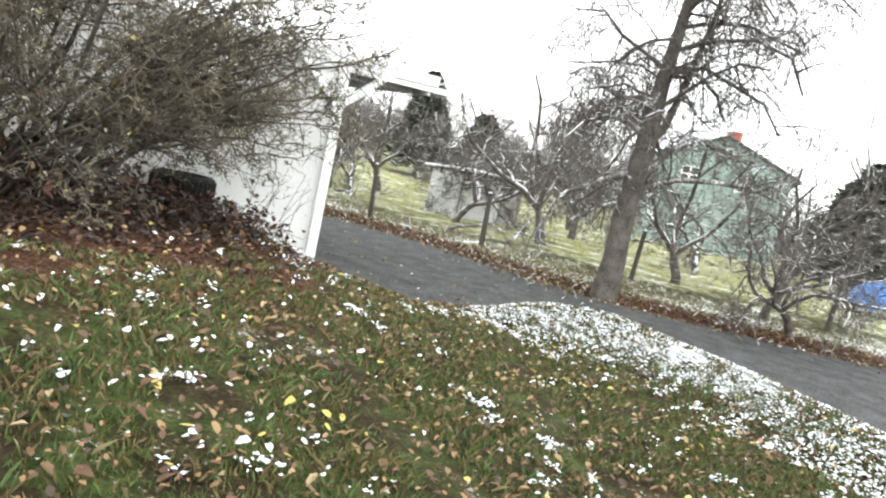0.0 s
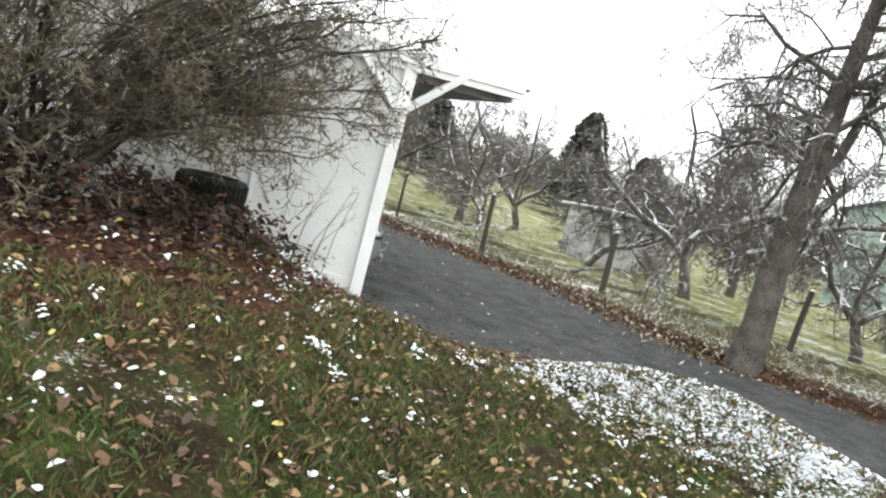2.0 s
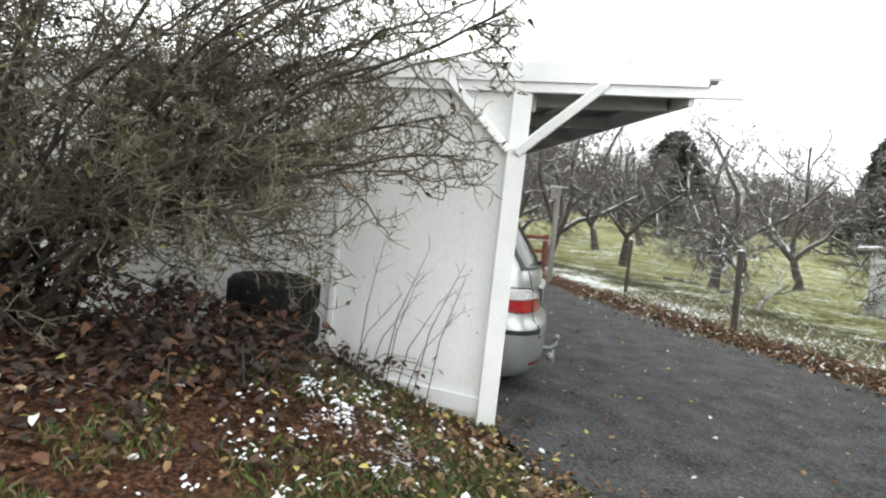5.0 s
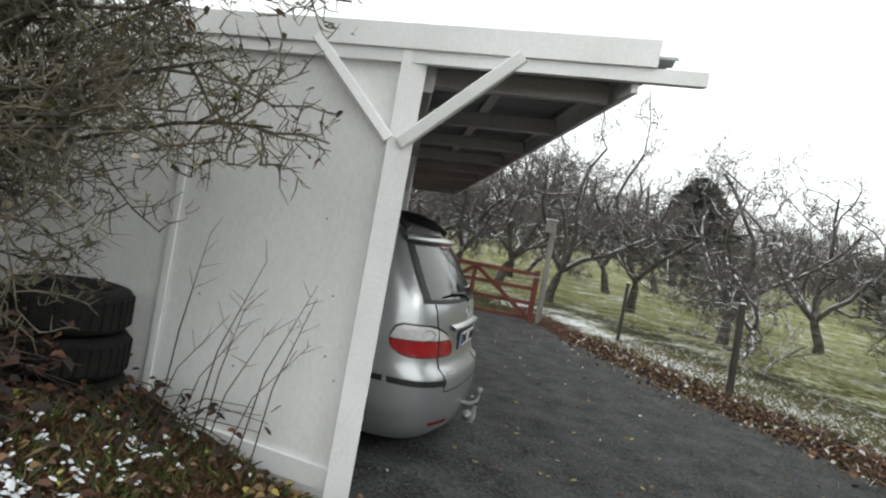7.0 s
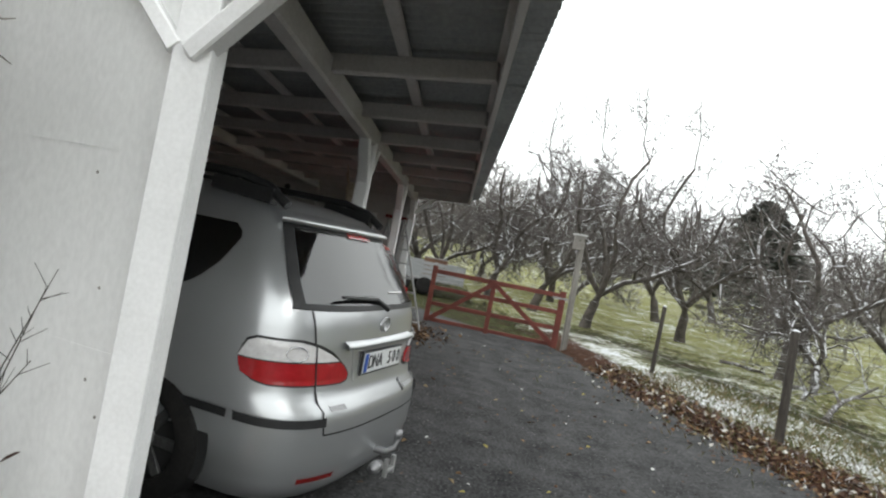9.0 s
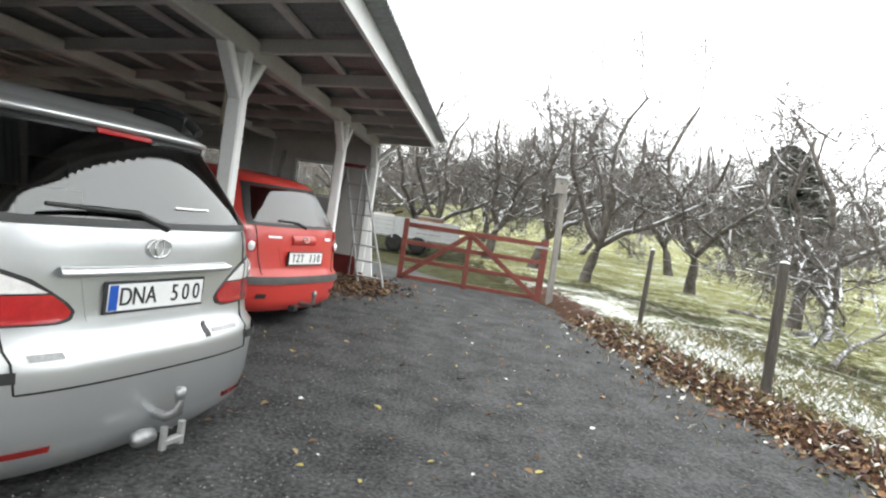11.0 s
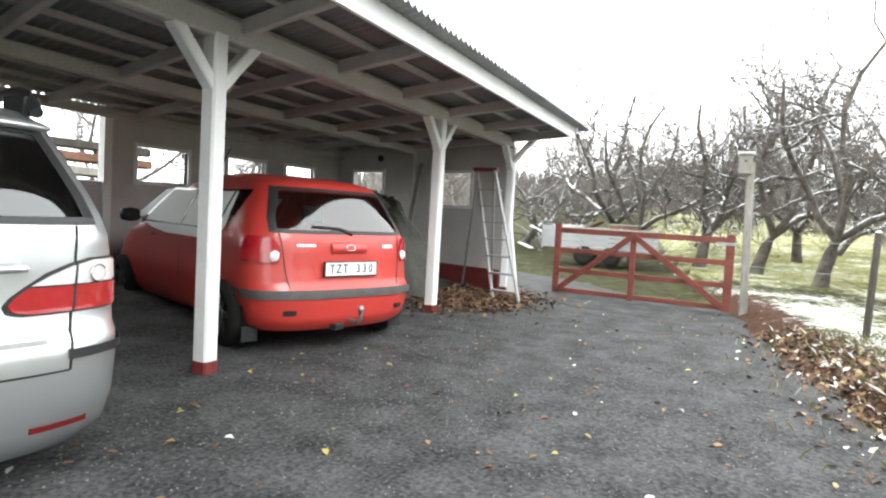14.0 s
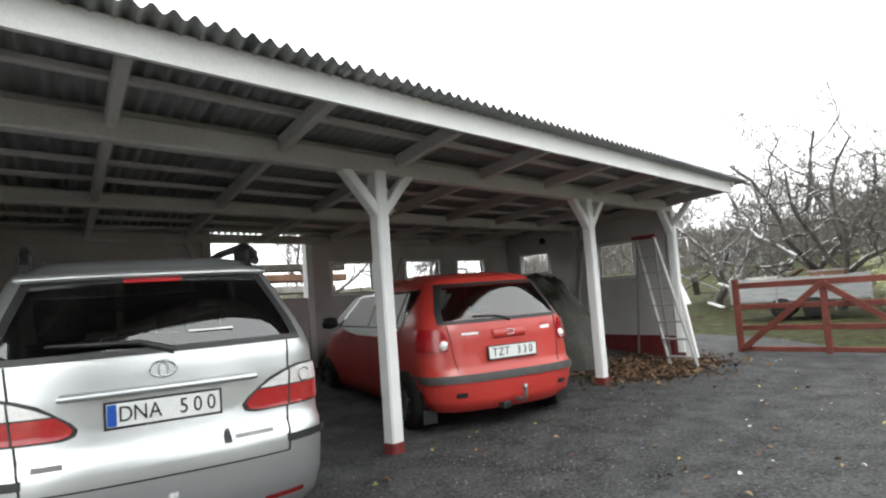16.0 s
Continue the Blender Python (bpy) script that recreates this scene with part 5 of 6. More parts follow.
bough(low_rng, w, tw, ((0, 2.3), (-0.46, 2.05), (-0.95, 1.75), (-1.23, 1.5), (-1.5, 0.75)), 0.05)
bough(low_rng, w, tw, ((0, 2.1), (0.4, 2.55), (0.74, 3.05), (1.2, 2.95), (1.63, 2.85), (2.35, 2.8)), 0.06)
bough(low_rng, w, tw, ((0, 3.4), (0.15, 4.0), (0.64, 4.05), (1.0, 3.8), (1.27, 3.4)), 0.06)
bough(low_rng, w, tw, ((0, 3.5), (-0.4, 3.45), (-0.8, 3.5), (-1.1, 3.8), (-1.5, 3.6)), 0.05)
part("low_limb", w, SNOWY, big, "low limbs dusted with snow", True)
part("low_spray", tw, TWIG, big)
ORCHARD = [(-25.5, 8.4, 1.1, 40, 0), (-30.5, 9.8, 1.15, 200, 1), (-16.6, 13.0, 0.75, 120, 2), (-20.5, 17.5, 1.05, 80, 1), (-24.5, 13.2, 1.1, 300, 0), (-10.2, 15.2, 1.0, 160, 0), (-6.0, 15.0, 0.8, 60, 1), (-2.6, 11.9, 0.62, 210, 2), (-4.2, 16.6, 0.8, 20, 0), (-15.8, 17.5, 1.05, 260, 2), (-19.5, 22.0, 1.15, 10, 1), (-26.5, 18.5, 1.2, 130, 2), (-31, 14.5, 1.2, 240, 0), (-28.0, 4.7, 1.0, 15, 0), (-12.5, 20.5, 1.0, 330, 1), (-7.5, 20.0, 1.0, 90, 2), (-1.2, 15.5, 0.75, 180, 1), (-3.4, 13.0, 0.55, 280, 0), (-35, 11.5, 1.25, 50, 2), (-29.0, 4.3, 1.25, 150, 1), (-27.0, 6.9, 1.15, 100, 0), (-36, 19.0, 1.3, 215, 0), (-24, 26, 1.2, 70, 2), (-16, 26, 1.2, 190, 0), (-33.5, 6.8, 1.2, 330, 2)]
for x, y, s, a, v in ORCHARD:
    copy_thing(OLD[v], pose(x, y, gz(x, y) - 0.03, 0, 0, a) @ Matrix.Diagonal((s, s, s, 1)))
gn = bare_tree(77, (-31.0, 0.2, gz(-31, 0.2)), 4.2, 0.16, (0.3, 0.5), (5, 6, 6, 3), label="gnarled bare apple tree beyond the gate")

# snow-dusted branches lying in the grass
for i, (x, y, a) in enumerate(((-10.6, 11.6, 20), (-9.4, 12.6, 80), (-13.5, 11.4, 140), (-16.5, 12.4, 10), (-20.0, 12.6, 60))):
    rng = random.Random(90 + i)
    w, tw = Geo(), Geo()
    b = thing("fallen_branch", (x, y, gz(x, y)), "fallen branch dusted with snow lying in the grass", "branch", "fallen branches")
    limb(rng, w, tw, Vector((0, 0, 0.05)), Vector((math.cos(radians(a)), math.sin(radians(a)), 0.35)), 0.05, 1.6, 1, 3, 0.4, -0.12, 0.8, (4, 4, 3), 0)
    part("limb", w, SNOWY, b, "", True)
    tagged(part("twigs", tw, SNOWY, b), kind="stuff")


def shrub():
    """The large half-bare shrub in front of the gable wall."""
    rng = random.Random(3)
    s = thing("shrub", (-5.75, 1.35, gz(-5.75, 1.35)), "large tangled half-bare shrub with a few withered leaves", "shrub")
    wood, twig, leaves = Geo(), Geo(), Geo()
    # upright bulk of the shrub
    for k in range(32):
        a = rng.uniform(-2.8, 0.9)
        tilt = rng.uniform(0.2, 0.8)
        d = Vector((math.cos(a) * tilt * 0.75, math.sin(a) * tilt, rng.uniform(0.7, 1.1))).normalized()
        b = Vector((rng.uniform(-0.35, 0.3), rng.uniform(-0.8, 0.2), -0.05))
        limb(rng, wood, twig, b, d, rng.uniform(0.013, 0.027), rng.uniform(2.1, 3.5), 0, 4, 0.45, 0.03, 0.95, (9, 6, 5, 2), 0.12, 0.25, 0.004, (0.3, 0.48), 1.6)
    # boughs that arch out along the wall
    for k in range(29):
        kind_of = k % 4
        out = rng.uniform(1.0, 2.0) if kind_of == 1 else rng.uniform(1.85, 2.8)
        rise = rng.uniform(2.3, 3.0) if kind_of == 0 else rng.uniform(0.7, 1.2) if kind_of == 1 else rng.uniform(1.15, 2.3)
        side = rng.uniform(-0.15, 0.9)
        b = Vector((rng.uniform(-0.3, 0.25), rng.uniform(-0.5, 0.25), -0.05))
        e = Vector((side, out, rise))
        m1 = b.lerp(e, 0.33) + Vector((0, -0.15, 0.35 + 0.12 * rise))
        m2 = b.lerp(e, 0.68) + Vector((0, 0, 0.3))
        path = []
        for f in np.linspace(0, 1, 13):
            g = 1 - f
            c = b * g ** 3 + m1 * 3 * g * g * f + m2 * 3 * g * f * f + e * f ** 3
            path.append(c + Vector((rng.gauss(0, 0.025), rng.gauss(0, 0.025), rng.gauss(0, 0.03))))
        r = rng.uniform(0.012, 0.024)
        wood.tube(path, [r * (1 - 0.72 * f / 12) for f in range(13)], 6)
        for q in range(21):
            f = rng.uniform(0.3, 0.98) * 12
            n = int(f)
            c = path[n].lerp(path[n + 1], f - n)
            d = (path[n + 1] - path[n]).normalized()
            w = (d * rng.uniform(0.3, 1.0) + Vector((rng.uniform(-1, 1), rng.uniform(-0.5, 0.9), rng.uniform(-0.75, 0.85)))).normalized()
            limb(rng, wood, twig, c, w, rng.uniform(0.005, 0.008), rng.uniform(0.3, 0.62), 2, 4, 0.45, 0.05, 0.9, (0, 0, 5, 3), 0.0, 0.2, 0.0038, (0.35, 0.6), 1.3)
    def trim(geo):
        # cut back on the side of the walk
        ok = [v[0] - 5.75 < -4.5 and v[1] + 1.35 < 4.22 for v in geo.v]
        geo.f = [f for f in geo.f if all(ok[i] for i in f)]
        used = sorted({i for f in geo.f for i in f})
        at = {o: n for n, o in enumerate(used)}
        geo.v = [geo.v[i] for i in used]
        geo.f = [tuple(at[i] for i in f) for f in geo.f]

    trim(wood)
    trim(twig)
    tips = rng.sample(range(len(twig.v)), 6500)
    for i in tips:
        leaves.leaf(twig.v[i], rng.uniform(0.018, 0.045), rng, 1.0)
    part("stem", wood, BUSH_DARK, s, "dark crooked stems", True)
    part("branchwork", twig, BUSH_TWIG, s, "lichen-grey tangled twigs")
    part("leaves", leaves, LEAF_BUSH, s, "few withered yellow and olive leaves")


shrub()


def bramble(x, y, spread, n, h, seed):
    rng = random.Random(seed)
    s = thing("bramble", (x, y, gz(x, y)), "low bramble with dark reddish brown leaves at the wall foot", "bramble", "brambles")
    st, lv = Geo(), Geo()
    for k in range(26):
        a = rng.uniform(0, 6.283)
        p = Vector((rng.gauss(0, spread * 0.4), rng.gauss(0, spread * 0.4), -0.03))
        q = p + Vector((math.cos(a) * 0.25, math.sin(a) * 0.25, h * rng.uniform(0.6, 1.1)))
        e = q + Vector((math.cos(a) * 0.3, math.sin(a) * 0.3, -h * rng.uniform(0.1, 0.5)))
        st.tube([p, q, e], [0.005, 0.004, 0.002], 3)
        for j in range(n // 26):
            f = rng.random()
            c = p.lerp(q, f) if rng.random() < 0.5 else q.lerp(e, f)
            lv.leaf(c + Vector((rng.gauss(0, 0.06), rng.gauss(0, 0.06), rng.gauss(0, 0.04))), rng.uniform(0.03, 0.075), rng, 0.8)
    tagged(part("cane_tangle", st, BUSH_DARK, s), kind="stuff")
    part("leaves", lv, LEAF_DARK, s, "dark reddish brown leaves")


for i, (x, y, sp, n, h) in enumerate(((-6.35, 1.5, 0.6, 560, 0.55), (-6.2, 0.6, 0.7, 760, 0.8), (-5.9, -0.3, 0.7, 780, 0.8), (-5.75, 2.2, 0.6, 800, 0.32), (-5.5, 1.5, 0.6, 780, 0.45), (-6.0, 2.6, 0.3, 160, 0.2), (-5.3, 2.75, 0.4, 520, 0.25), (-5.2, 0.7, 0.6, 420, 0.4), (-6.15, 3.45, 0.22, 130, 0.18), (-5.25, 2.5, 0.4, 200, 0.15))):
    bramble(x, y, sp, n, h, 60 + i)

# thin dry stalks against the wall
rng = random.Random(14)
for i in range(9):
    x, y = -6.02 + rng.uniform(-0.1, 0.12) - 0.12, 3.75 + rng.uniform(-0.32, 0.35)
    z = gz(x, y)
    s = Geo()
    lean, h = rng.uniform(0.05, 0.4), rng.uniform(0.55, 1.05)
    top = Vector((x + rng.uniform(0.0, 0.12), y + lean, z + h))
    mid = Vector((x, y + lean * 0.3, z + h * 0.5))
    s.tube([(x, y, z - 0.03), mid, top], [0.0045, 0.0035, 0.0015], 4)
    for k in range(5):
        f = rng.uniform(0.3, 1)
        c = mid.lerp(top, f)
        s.tube([c, c + Vector((rng.uniform(-0.03, 0.05), rng.uniform(-0.08, 0.14), rng.uniform(0.03, 0.12)))], [0.002, 0.001], 3)
    single("dry_stalk", s, BUSH_DARK, "thin dry brown plant stalk against the white wall", "stalk", "dry stalks")


def conifer(at, h, r, seed):
    rng = random.Random(seed)
    t = thing("conifer", at, "dark dense conifer standing behind the orchard", "tree", "conifers")
    part("trunk", Geo().tube([(0, 0, -0.2), (0, 0, h * 0.95)], [0.25, 0.03], 8), BARK, t)
    nd = Geo()
    for i in range(5200):
        f = rng.random() ** 0.75
        z = h * (0.06 + 0.94 * f)
        a = rng.uniform(0, 6.283)
        rad = r * (1 - f) ** 0.6 * (0.8 + 0.5 * noise.noise((2.2 * math.cos(a), 2.2 * math.sin(a), z * 0.9 + seed)))
        q = rad * rng.uniform(0.55, 1.05)
        c = Vector((q * math.cos(a), q * math.sin(a), z))
        d = Vector((math.cos(a), math.sin(a), rng.uniform(-0.4, 0.5))) * rng.uniform(0.3, 0.8)
        sd = Vector((-math.sin(a), math.cos(a), rng.uniform(-0.4, 0.4))) * 0.22
        nd.poly([c - d * 0.4, c - sd, c + d * 0.7, c + sd])
    part("crown", nd, NEEDLE, t, "dense dark needles")


conifer((-47.0, 25.8, gz(-47, 25.8)), 7.9, 5.0, 1)
conifer((-38.0, 36.0, gz(-38, 36)), 8.6, 3.4, 2)
conifer((-34.0, 39.0, gz(-34, 39)), 6.3, 3.4, 3)
conifer((-4.8, 29.0, 0.2), 5.2, 2.6, 4)

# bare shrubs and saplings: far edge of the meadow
FAR = [bare_tree(101 + i, (x, y, gz(x, y)), 7.5, 0.12, (0.2 * i - 0.2, 0.1), (5, 5, 4, 2), label="distant bare tree in a haze-paled grey at the edge of the field", name="bare_tree", mats=(HAZE_TWIG, HAZE_TWIG), forks=4, low=0.1, up=0.2, thin=0.02, group="distant trees") for i, (x, y) in enumerate(((-58, 20), (-62, 5), (-45, 40)))]
rng = random.Random(4)
for i in range(64):
    a = radians(rng.uniform(-28, 105))
    d = rng.uniform(46, 95)
    x, y = -6 - d * math.cos(a), 6 + d * math.sin(a)
    if -26 < x < -8 and 36 < y < 56:
        continue
    s = rng.uniform(0.7, 1.25) * (0.75 + d / 160)
    copy_thing(FAR[i % 3], pose(x, y, gz(x, y) - 0.1, 0, 0, rng.uniform(0, 360)) @ Matrix.Diagonal((s * 1.15, s * 1.15, s, 1)))
# The far belt takes its haze from the paled twig colour.
woods = Geo()
for i in range(9000):
    a = radians(rng.uniform(-35, 112))
    d = rng.uniform(70, 130)
    x, y = -6 - d * math.cos(a), 6 + d * math.sin(a)
    h = (3.2 + 2.2 * noise.noise((a * 9, 0, 2)) + rng.uniform(0, 1.8)) * d / 90
    z = gz(x, y) - 0.3
    lean = rng.uniform(-0.6, 0.6)
    w = rng.uniform(0.08, 0.32)
    e = Vector((-math.sin(a) * -1, math.cos(a) * -1, 0)) * w
    b = Vector((x, y, z))
    t = b + Vector((lean, lean, h))
    woods.poly([b - e, b + e, t + e * 0.25, t - e * 0.25])
single("far_woods", woods, HAZE_TWIG, "haze-paled grey brown belt of bare woods along the horizon", "woods", kind="stuff")

# ---- shed, house, trailer, scrap ----


def hen_shed():
    z = gz(-14.9, 17.35)
    s = thing("shed", (-14.9, 17.35, z), "low slatted shed with a snow-covered flat roof in the orchard", "shed")
    part("inner_wall", Geo().box(-0.72, 0.72, -1.7, 1.7, 0, 1.55), SHED_BOARD, s)
    for i in range(10):
        zz = 0.1 + i * 0.145
        part("board", Geo().box(0.72, 0.745, -1.72, 1.72, zz, zz + 0.11), SHED_BOARD, s)
        part("board", Geo().box(-0.72, 0.72, -1.725, -1.7, zz, zz + 0.11), SHED_BOARD, s)
        part("board", Geo().box(-0.72, 0.72, 1.7, 1.725, zz, zz + 0.11), SHED_BOARD, s)
    for y in (-1.68, 0.6, 1.68):
        part("stud", Geo().box(0.746, 0.79, y - 0.04, y + 0.04, 0, 1.55), GREY_WOOD, s)
    part("door", Geo().box(0.746, 0.77, 0.65, 1.6, 0.05, 1.45), GREY_WOOD, s, "grey plank door")
    r = part("roof", Geo().hexa([(-1.0, -1.95, 1.52), (1.1, -1.95, 1.64), (1.1, 2.1, 1.64), (-1.0, 2.1, 1.52), (-1.0, -1.95, 1.58), (1.1, -1.95, 1.7), (1.1, 2.1, 1.7), (-1.0, 2.1, 1.58)]), GREY_WOOD, s)
    part("snow_cover", Geo().hexa([(-0.98, -1.93, 1.582), (1.08, -1.93, 1.702), (1.08, 2.08, 1.702), (-0.98, 2.08, 1.582), (-0.95, -1.88, 1.63), (1.04, -1.88, 1.75), (1.04, 2.04, 1.75), (-0.95, 2.04, 1.63)]), SNOW, r, "thin snow on the roof")


def house():
    h = thing("house", (-16.0, 42.3, 1.5), "pale green wooden house with a steep dark roof", "house", turn=20)
    part("wall", Geo().box(-4.3, 4.3, 0, 9, -2.2, 4.35), GREEN_HOUSE, h)
    o = [(-4.3, 0, 4.35), (4.3, 0, 4.35), (0, 0, 6.25)]
    part("gable", Geo().poly(o), GREEN_HOUSE, h, "pale green boarded gable")
    part("gable", Geo().poly([(x, 9, z) for x, _, z in o][::-1]), GREEN_HOUSE, h, "pale green boarded gable")
    for s in (-1, 1):
        part("roof", Geo().hexa([(0, -0.35, 6.22), (s * 4.8, -0.35, 4.12), (s * 4.8, 9.3, 4.12), (0, 9.3, 6.22), (0, -0.35, 6.4), (s * 4.8, -0.35, 4.3), (s * 4.8, 9.3, 4.3), (0, 9.3, 6.4)]), ROOF_DARK, h, "dark tiled roof slope")
    part("chimney", Geo().box(-0.1, 0.8, 2.0, 2.9, 5.8, 7.0), BRICK_RED, h, "red brick chimney")
    for i in range(11):
        part("board", Geo().box(-4.31, 4.31, -0.025, 0.0, -0.4 + i * 0.43, -0.4 + i * 0.43 + 0.4), GREEN_HOUSE, h)
    for x, z, w, t in ((0.1, 5.05, 0.9, 0.5), (1.7, 2.9, 1.1, 1.1), (-1.8, 2.9, 1.1, 1.1)):
        win = part("window", Geo().box(x - w / 2, x + w / 2, -0.06, -0.03, z, z + t), WHITE_TRIM, h, "white framed window")
        for k in (0, 1):
            for j in (0, 1):
                part("pane", Geo().box(x - w / 2 + 0.08 + k * w / 2, x - 0.04 + k * w / 2, -0.066, -0.061, z + 0.07 + j * t / 2, z - 0.04 + t / 2 + j * t / 2), ROOF_DARK, win)


def trailer():
    t = thing("trailer", (-25.6, 4.2, gz(-25.6, 4.2)), "grey steel cargo trailer loaded with junk behind the gate", "trailer", turn=8)
    for x in (-1.0, 1.0):
        for k in range(4):
            part("side_board", Geo().box(x - 0.02, x + 0.02, -1.6, 1.6, 0.55 + k * 0.14, 0.67 + k * 0.14), ZINC, t, "grey steel side board")
        for y in (-1.6, -0.5, 0.6, 1.6):
            part("stake", Geo().beam((x + 0.035, y, 0.45), (x + 0.035, y, 1.12), 0.05, 0.05, up=(0, 1, 0)), STEEL, t)
    for y in (-1.6, 1.6):
        part("tail_board", Geo().box(-1.0, 1.0, y - 0.02, y + 0.02, 0.55, 1.1), ZINC, t, "grey steel tail board")
    part("bed", Geo().box(-1.0, 1.0, -1.6, 1.6, 0.48, 0.54), STEEL, t)
    for x in (-0.95, 0.95):
        for y in (-0.4, 0.35):
            part("wheel", Geo().lathe([(0.001, -0.08), (0.15, -0.085), (0.27, -0.08), (0.29, 0), (0.27, 0.08), (0.15, 0.085), (0.001, 0.08)], 20, "x", (x, y, 0.29)), RUBBER, t, "black trailer wheel", True)
    b = thing("crate", (-25.7, 4.9, gz(-25.6, 4.2) + 1.0), "brown wooden crate lying on the trailer", "crate")
    part("panel", Geo().box(-0.35, 0.35, -0.4, 0.4, -0.45, 0.2), RUST, b)
    part("lid", Geo().box(-0.38, 0.38, -0.43, 0.43, 0.2, 0.24), GREY_WOOD, b)
    c = thing("concrete_block", (-25.5, 3.4, gz(-25.6, 4.2) + 0.55), "grey block standing on the trailer", "block")
    part("block", Geo().beam((0, -0.35, 0.3), (0, 0.35, 0.3), 0.6, 0.6), GREY_WOOD, c)


def scrap_heap():
    rng = random.Random(31)
    for i in range(26):
        x, y = -30.5 + rng.uniform(-2.5, 2.0), -0.6 + rng.uniform(-2.4, 3.2)
        z = gz(x, y)
        a = rng.uniform(0, 6.283)
        d = Vector((math.cos(a), math.sin(a), rng.uniform(-0.1, 0.7))) * rng.uniform(0.6, 1.3)
        c = Vector((x, y, z + 0.12 + abs(d.z) * 0.9 + rng.uniform(0, 0.3)))
        m = rng.choice((GREY_WOOD, RUST, FENCE_WOOD, SHED_BOARD))
        single("scrap_board", Geo().beam(c - d, c + d, rng.uniform(0.1, 0.25), 0.05), m, "weathered board lying on the scrap heap", "board", "scrap boards")


def wood_pile():
    rng = random.Random(9)
    p = thing("wood_pile", (-13.6, -3.6, gz(-13.6, -3.6)), "stack of weathered timber behind the carport", "wood pile")
    for i in range(7):
        for j in range(2):
            z = 0.2 + i * 0.26
            part("timber", Geo().beam((-2.0 + rng.uniform(-0.4, 0.2), 0.22 * j, z), (2.2 + rng.uniform(-0.3, 0.4), 0.22 * j, z + rng.uniform(-0.05, 0.08)), 0.18, 0.16), rng.choice((FENCE_WOOD, GREY_WOOD, RUST)), p)


hen_shed()
house()
trailer()
scrap_heap()
wood_pile()
bs = [(-10.2, -2.6), (-15.5, -4.2), (-18.5, 1.0), (-17.8, -2.0), (-8.8, -3.5)]
for i, (x, y) in enumerate(bs):
    copy_thing(OLD[i % 3], pose(x, y, gz(x, y) - 0.05, 0, 0, 77 * i) @ Matrix.Diagonal((0.65, 0.65, 0.75, 1)))
tarp = Geo()
rows = [[(-2.9 + 1.1 * math.cos(a) * r, 23.5 + 0.8 * math.sin(a) * r, 0.3 + 0.9 * (1 - r * r) ** 0.5 + 0.05 * math.sin(4 * a)) for a in np.linspace(0, 6.283, 25)[:-1]] for r in (0.05, 0.4, 0.7, 0.9, 1.0)]
single("tarpaulin", tarp.quads(rows, True), BLUE, "bright blue tarpaulin over something beyond the lane", "tarpaulin")

# ---- leaves and grass ----
rng = random.Random(21)


def scatter(name, n, place, size, material, label, category="leaves", lift=0.012, flat=0.3):
    g = Geo()
    pts = [place() for _ in range(n)]
    pts = [p for p in pts if p]
    zs = heights([p[0] for p in pts], [p[1] for p in pts])
    for (x, y), z in zip(pts, zs):
        g.leaf((x, y, float(z) + lift + rng.uniform(0, 0.01)), rng.uniform(*size), rng, flat)
    return single(name, g, material, label, category, kind="stuff")


def lawn_pool(n, seed):
    """Points strewn over the lawn, with their distance from its edge."""
    r = np.random.RandomState(seed)
    x, y = r.uniform(-6.4, 2.0, n), r.uniform(-1.5, 7.9, n)
    d = chain_distance(x, y, NEAR_EDGE)
    ok = (d > 0) & (x > -6.2 + K * (y - FRONT))
    return list(zip(x[ok].tolist(), y[ok].tolist(), d[ok].tolist()))


lawn_spots = iter(lawn_pool(420000, 5))


def on_lawn():
    return next(lawn_spots)[:2]


def along(chain, mean, dev):
    def pick():
        i = rng.randrange(len(chain) - 1)
        a, b = chain[i], chain[i + 1]
        f = rng.random()
        dx, dy = b[0] - a[0], b[1] - a[1]
        l = math.hypot(dx, dy)
        o = rng.gauss(mean, dev)
        return (a[0] + dx * f - dy / l * o, a[1] + dy * f + dx / l * o)
    return pick


scatter("fallen_leaves", 7000, on_lawn, (0.02, 0.062), LEAF_MIX, "scattered brown, yellow and frosted leaves on the lawn", flat=0.6, lift=0.025)
scatter("leaf_litter", 7000, along(FAR_EDGE[1:9], 0.3, 0.28), (0.03, 0.08), LEAF_VERGE, "thick band of dead leaves along the verge", flat=0.6)
scatter("leaf_litter", 900, along(NEAR_EDGE[:6], -0.15, 0.2), (0.03, 0.07), LEAF_MIX, "dead leaves along the lawn edge", flat=0.6)
scatter("leaf_pile", 3200, lambda: (-14.75 + rng.gauss(0, 0.65), 4.5 + rng.gauss(0, 0.42)), (0.03, 0.085), LEAF_BROWN, "drift of brown leaves blown round the ladder", lift=0.02, flat=0.7)
scatter("yard_leaves", 460, lambda: (rng.uniform(-16.5, -5.0), rng.uniform(4.6, 8.6)), (0.02, 0.06), LEAF_MIX, "single leaves lying on the asphalt", lift=0.016)
scatter("fallen_leaves", 9000, on_lawn, (0.012, 0.035), LEAF_BROWN, "small brown bits of dead leaf in the grass", flat=0.7, lift=0.03)
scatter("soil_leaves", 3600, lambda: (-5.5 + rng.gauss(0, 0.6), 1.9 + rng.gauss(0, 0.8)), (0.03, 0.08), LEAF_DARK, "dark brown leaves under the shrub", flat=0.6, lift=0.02)


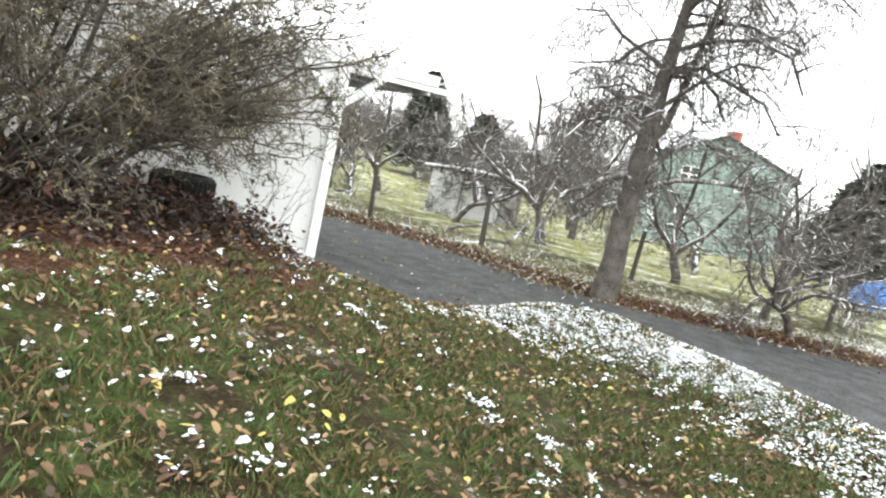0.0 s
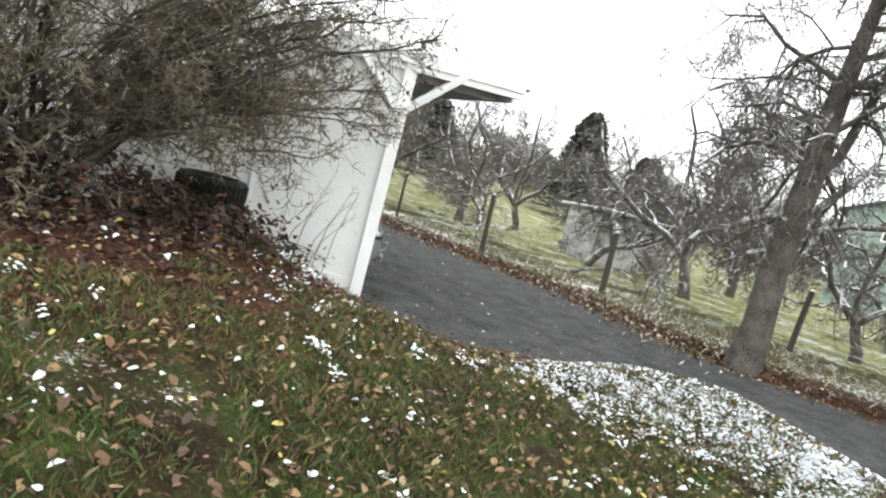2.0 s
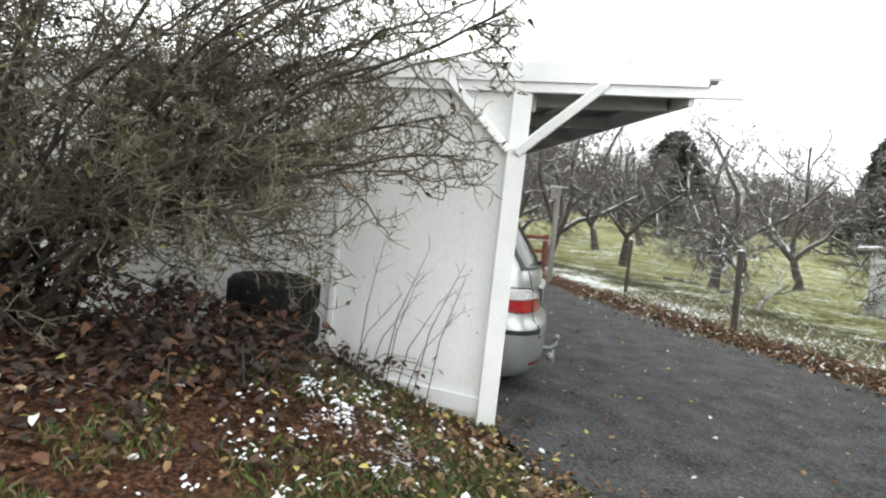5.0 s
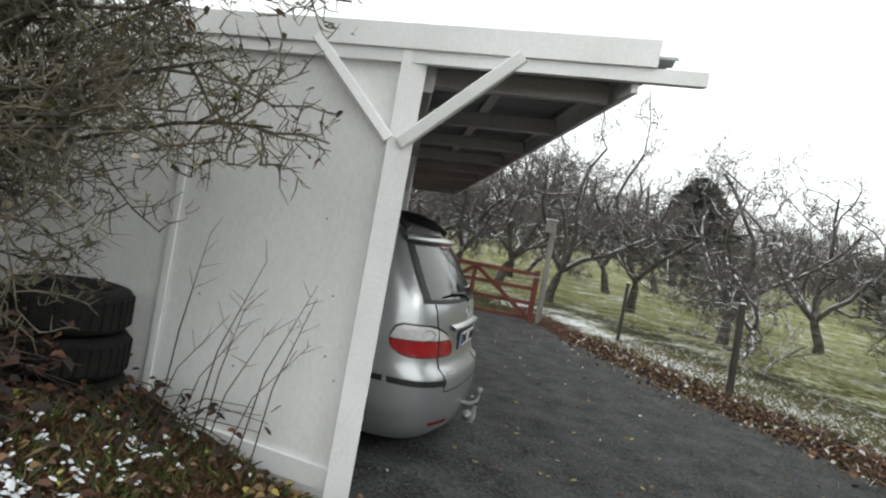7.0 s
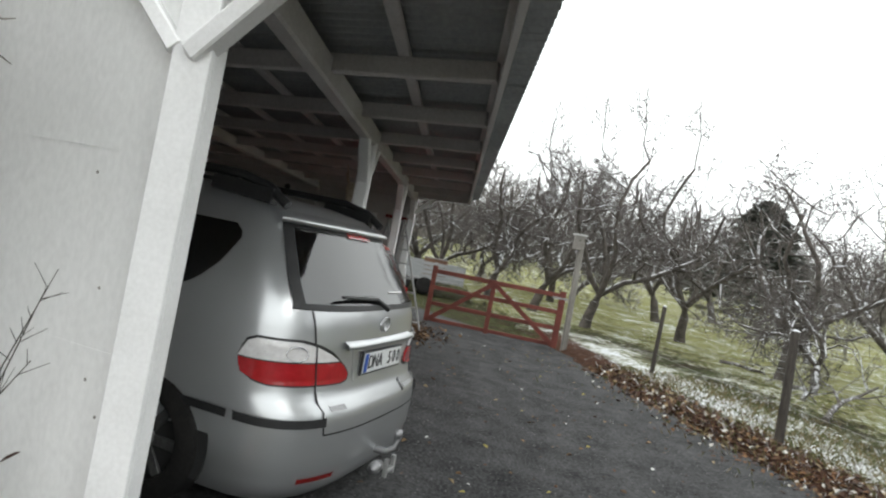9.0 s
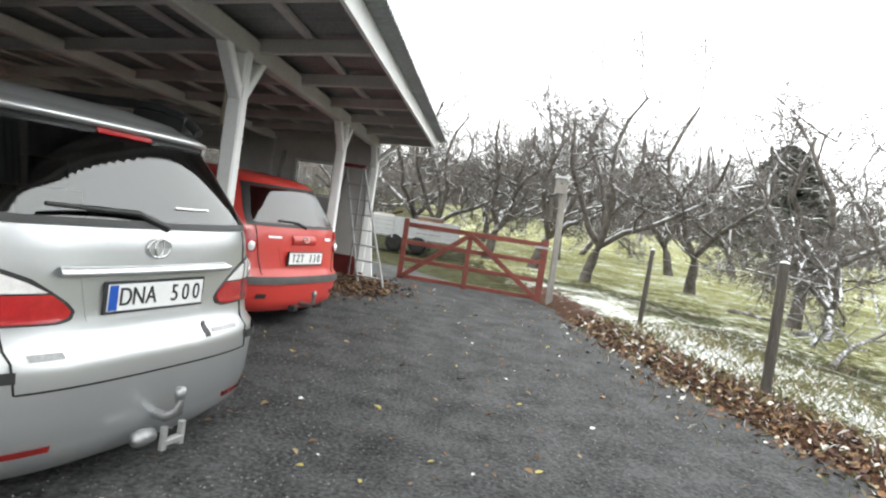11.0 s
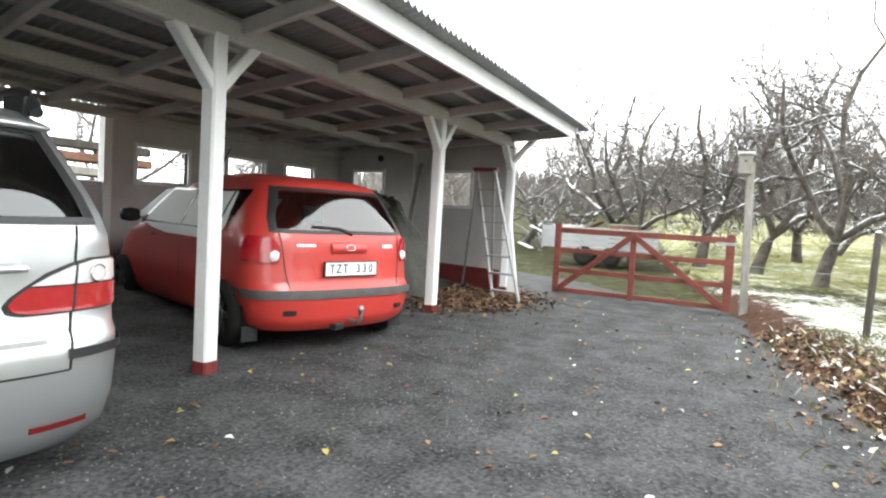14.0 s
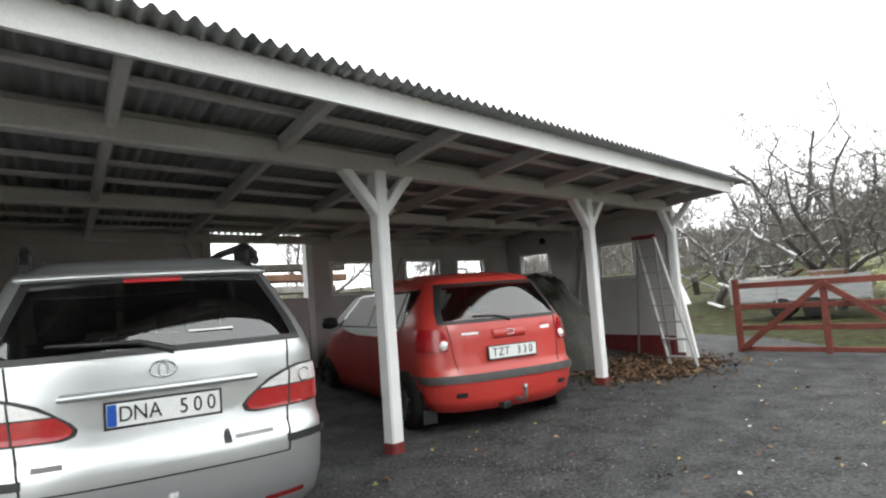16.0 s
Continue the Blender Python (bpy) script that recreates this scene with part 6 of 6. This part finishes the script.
def blades(name, n, place, h, w, material, label):
    g = Geo()
    pts = [p for p in (place() for _ in range(n)) if p]
    zs = heights([p[0] for p in pts], [p[1] for p in pts])
    for (x, y), z in zip(pts, zs):
        a, t = rng.uniform(0, 6.283), rng.uniform(*h)
        c, s = math.cos(a) * w, math.sin(a) * w
        lx, ly = rng.gauss(0, 0.6) * t, rng.gauss(0, 0.6) * t
        o = len(g.v)
        g.v.extend(((x - c, y - s, z - 0.01), (x + c, y + s, z - 0.01), (x + lx * 0.4 + c * 0.6, y + ly * 0.4 + s * 0.6, z + t * 0.6), (x + lx, y + ly, z + t)))
        g.f.extend(((o, o + 1, o + 2), (o, o + 2, o + 3)))
    return single(name, g, material, label, "grass", kind="stuff")


def dense_lawn():
    p = on_lawn()
    d = (p[0] + 5.2) ** 2 / 1.4 + (p[1] - 1.6) ** 2
    if d < 1.05 or noise.noise((p[0] * 1.6, p[1] * 1.6, 4)) < -0.22:
        return None
    return p


blades("lawn_grass", 130000, dense_lawn, (0.015, 0.06), 0.0045, BLADE, "short ragged green lawn grass")
blades("verge_grass", 22000, along(FAR_EDGE[1:9], 1.5, 0.8), (0.03, 0.1), 0.003, STRAW, "pale dry tufted grass with snow along the fence")


def chips():
    g = Geo()
    pts = [(rng.uniform(-14.5, -5.0), rng.uniform(4.4, 8.9)) for _ in range(15000)]
    zs = heights([p[0] for p in pts], [p[1] for p in pts])
    for (x, y), z in zip(pts, zs):
        s, a = rng.uniform(0.003, 0.009), rng.uniform(0, 6.283)
        o = len(g.v)
        z = float(z) + 0.011
        g.v.extend(((x + s * math.cos(a), y + s * math.sin(a), z), (x + s * math.cos(a + 2.1), y + s * math.sin(a + 2.1), z), (x + s * math.cos(a + 4.2), y + s * math.sin(a + 4.2), z), (x, y, z + s * 0.9)))
        g.f.extend(((o, o + 1, o + 3), (o + 1, o + 2, o + 3), (o + 2, o, o + 3)))
    single("stone_chips", g, CHIP, "loose grey stone chips on the asphalt", "gravel", kind="stuff")


chips()


def snow_crumbs():
    """Small clots of snow held up by the grass."""
    g = Geo()
    pts = []
    for x, y, d in lawn_pool(150000, 8):
        bank = math.exp(-((d - 1.0) / 0.9) ** 2) if x > -4.6 and y > 5.2 else 0.0
        edge = 0.35 * math.exp(-((x + 5.2) ** 2 + (y - 3.5) ** 2) / 0.25)
        want = 0.62 * bank + edge - 0.2 + 0.5 * noise.noise((x * 1.1, y * 1.1, 11)) + 0.75 * noise.noise((x * 6, y * 6, 5)) + 0.35 * noise.noise((x * 17, y * 17, 6))
        if (x + 5.2) ** 2 / 1.4 + (y - 1.6) ** 2 < 1.05:
            continue
        if want > rng.uniform(0.12, 0.5):
            pts.append((x, y, bank))
    zs = heights([p[0] for p in pts], [p[1] for p in pts])
    for (x, y, bank), z in zip(pts, zs):
        s = rng.uniform(0.005, 0.015) if rng.random() < 0.85 else rng.uniform(0.014, 0.025)
        z = float(z) + rng.uniform(0.012, 0.05)
        o = len(g.v)
        n = 6
        t = rng.uniform(0, 6)
        tx_, ty_ = rng.uniform(-0.5, 0.5), rng.uniform(-0.5, 0.5)
        for k in range(n):
            w = t + 6.283 * k / n
            q = s * rng.uniform(0.45, 1.3)
            a, b = q * math.cos(w), q * math.sin(w)
            g.v.append((x + a, y + b, z + tx_ * a + ty_ * b - 0.004))
        g.v.append((x, y, z + s * 0.35))
        g.f.extend((o + k, o + (k + 1) % n, o + n) for k in range(n))
    single("snow_clots", g, SNOW, "broken patches of thin snow lying on the grass", "snow", kind="stuff")


snow_crumbs()
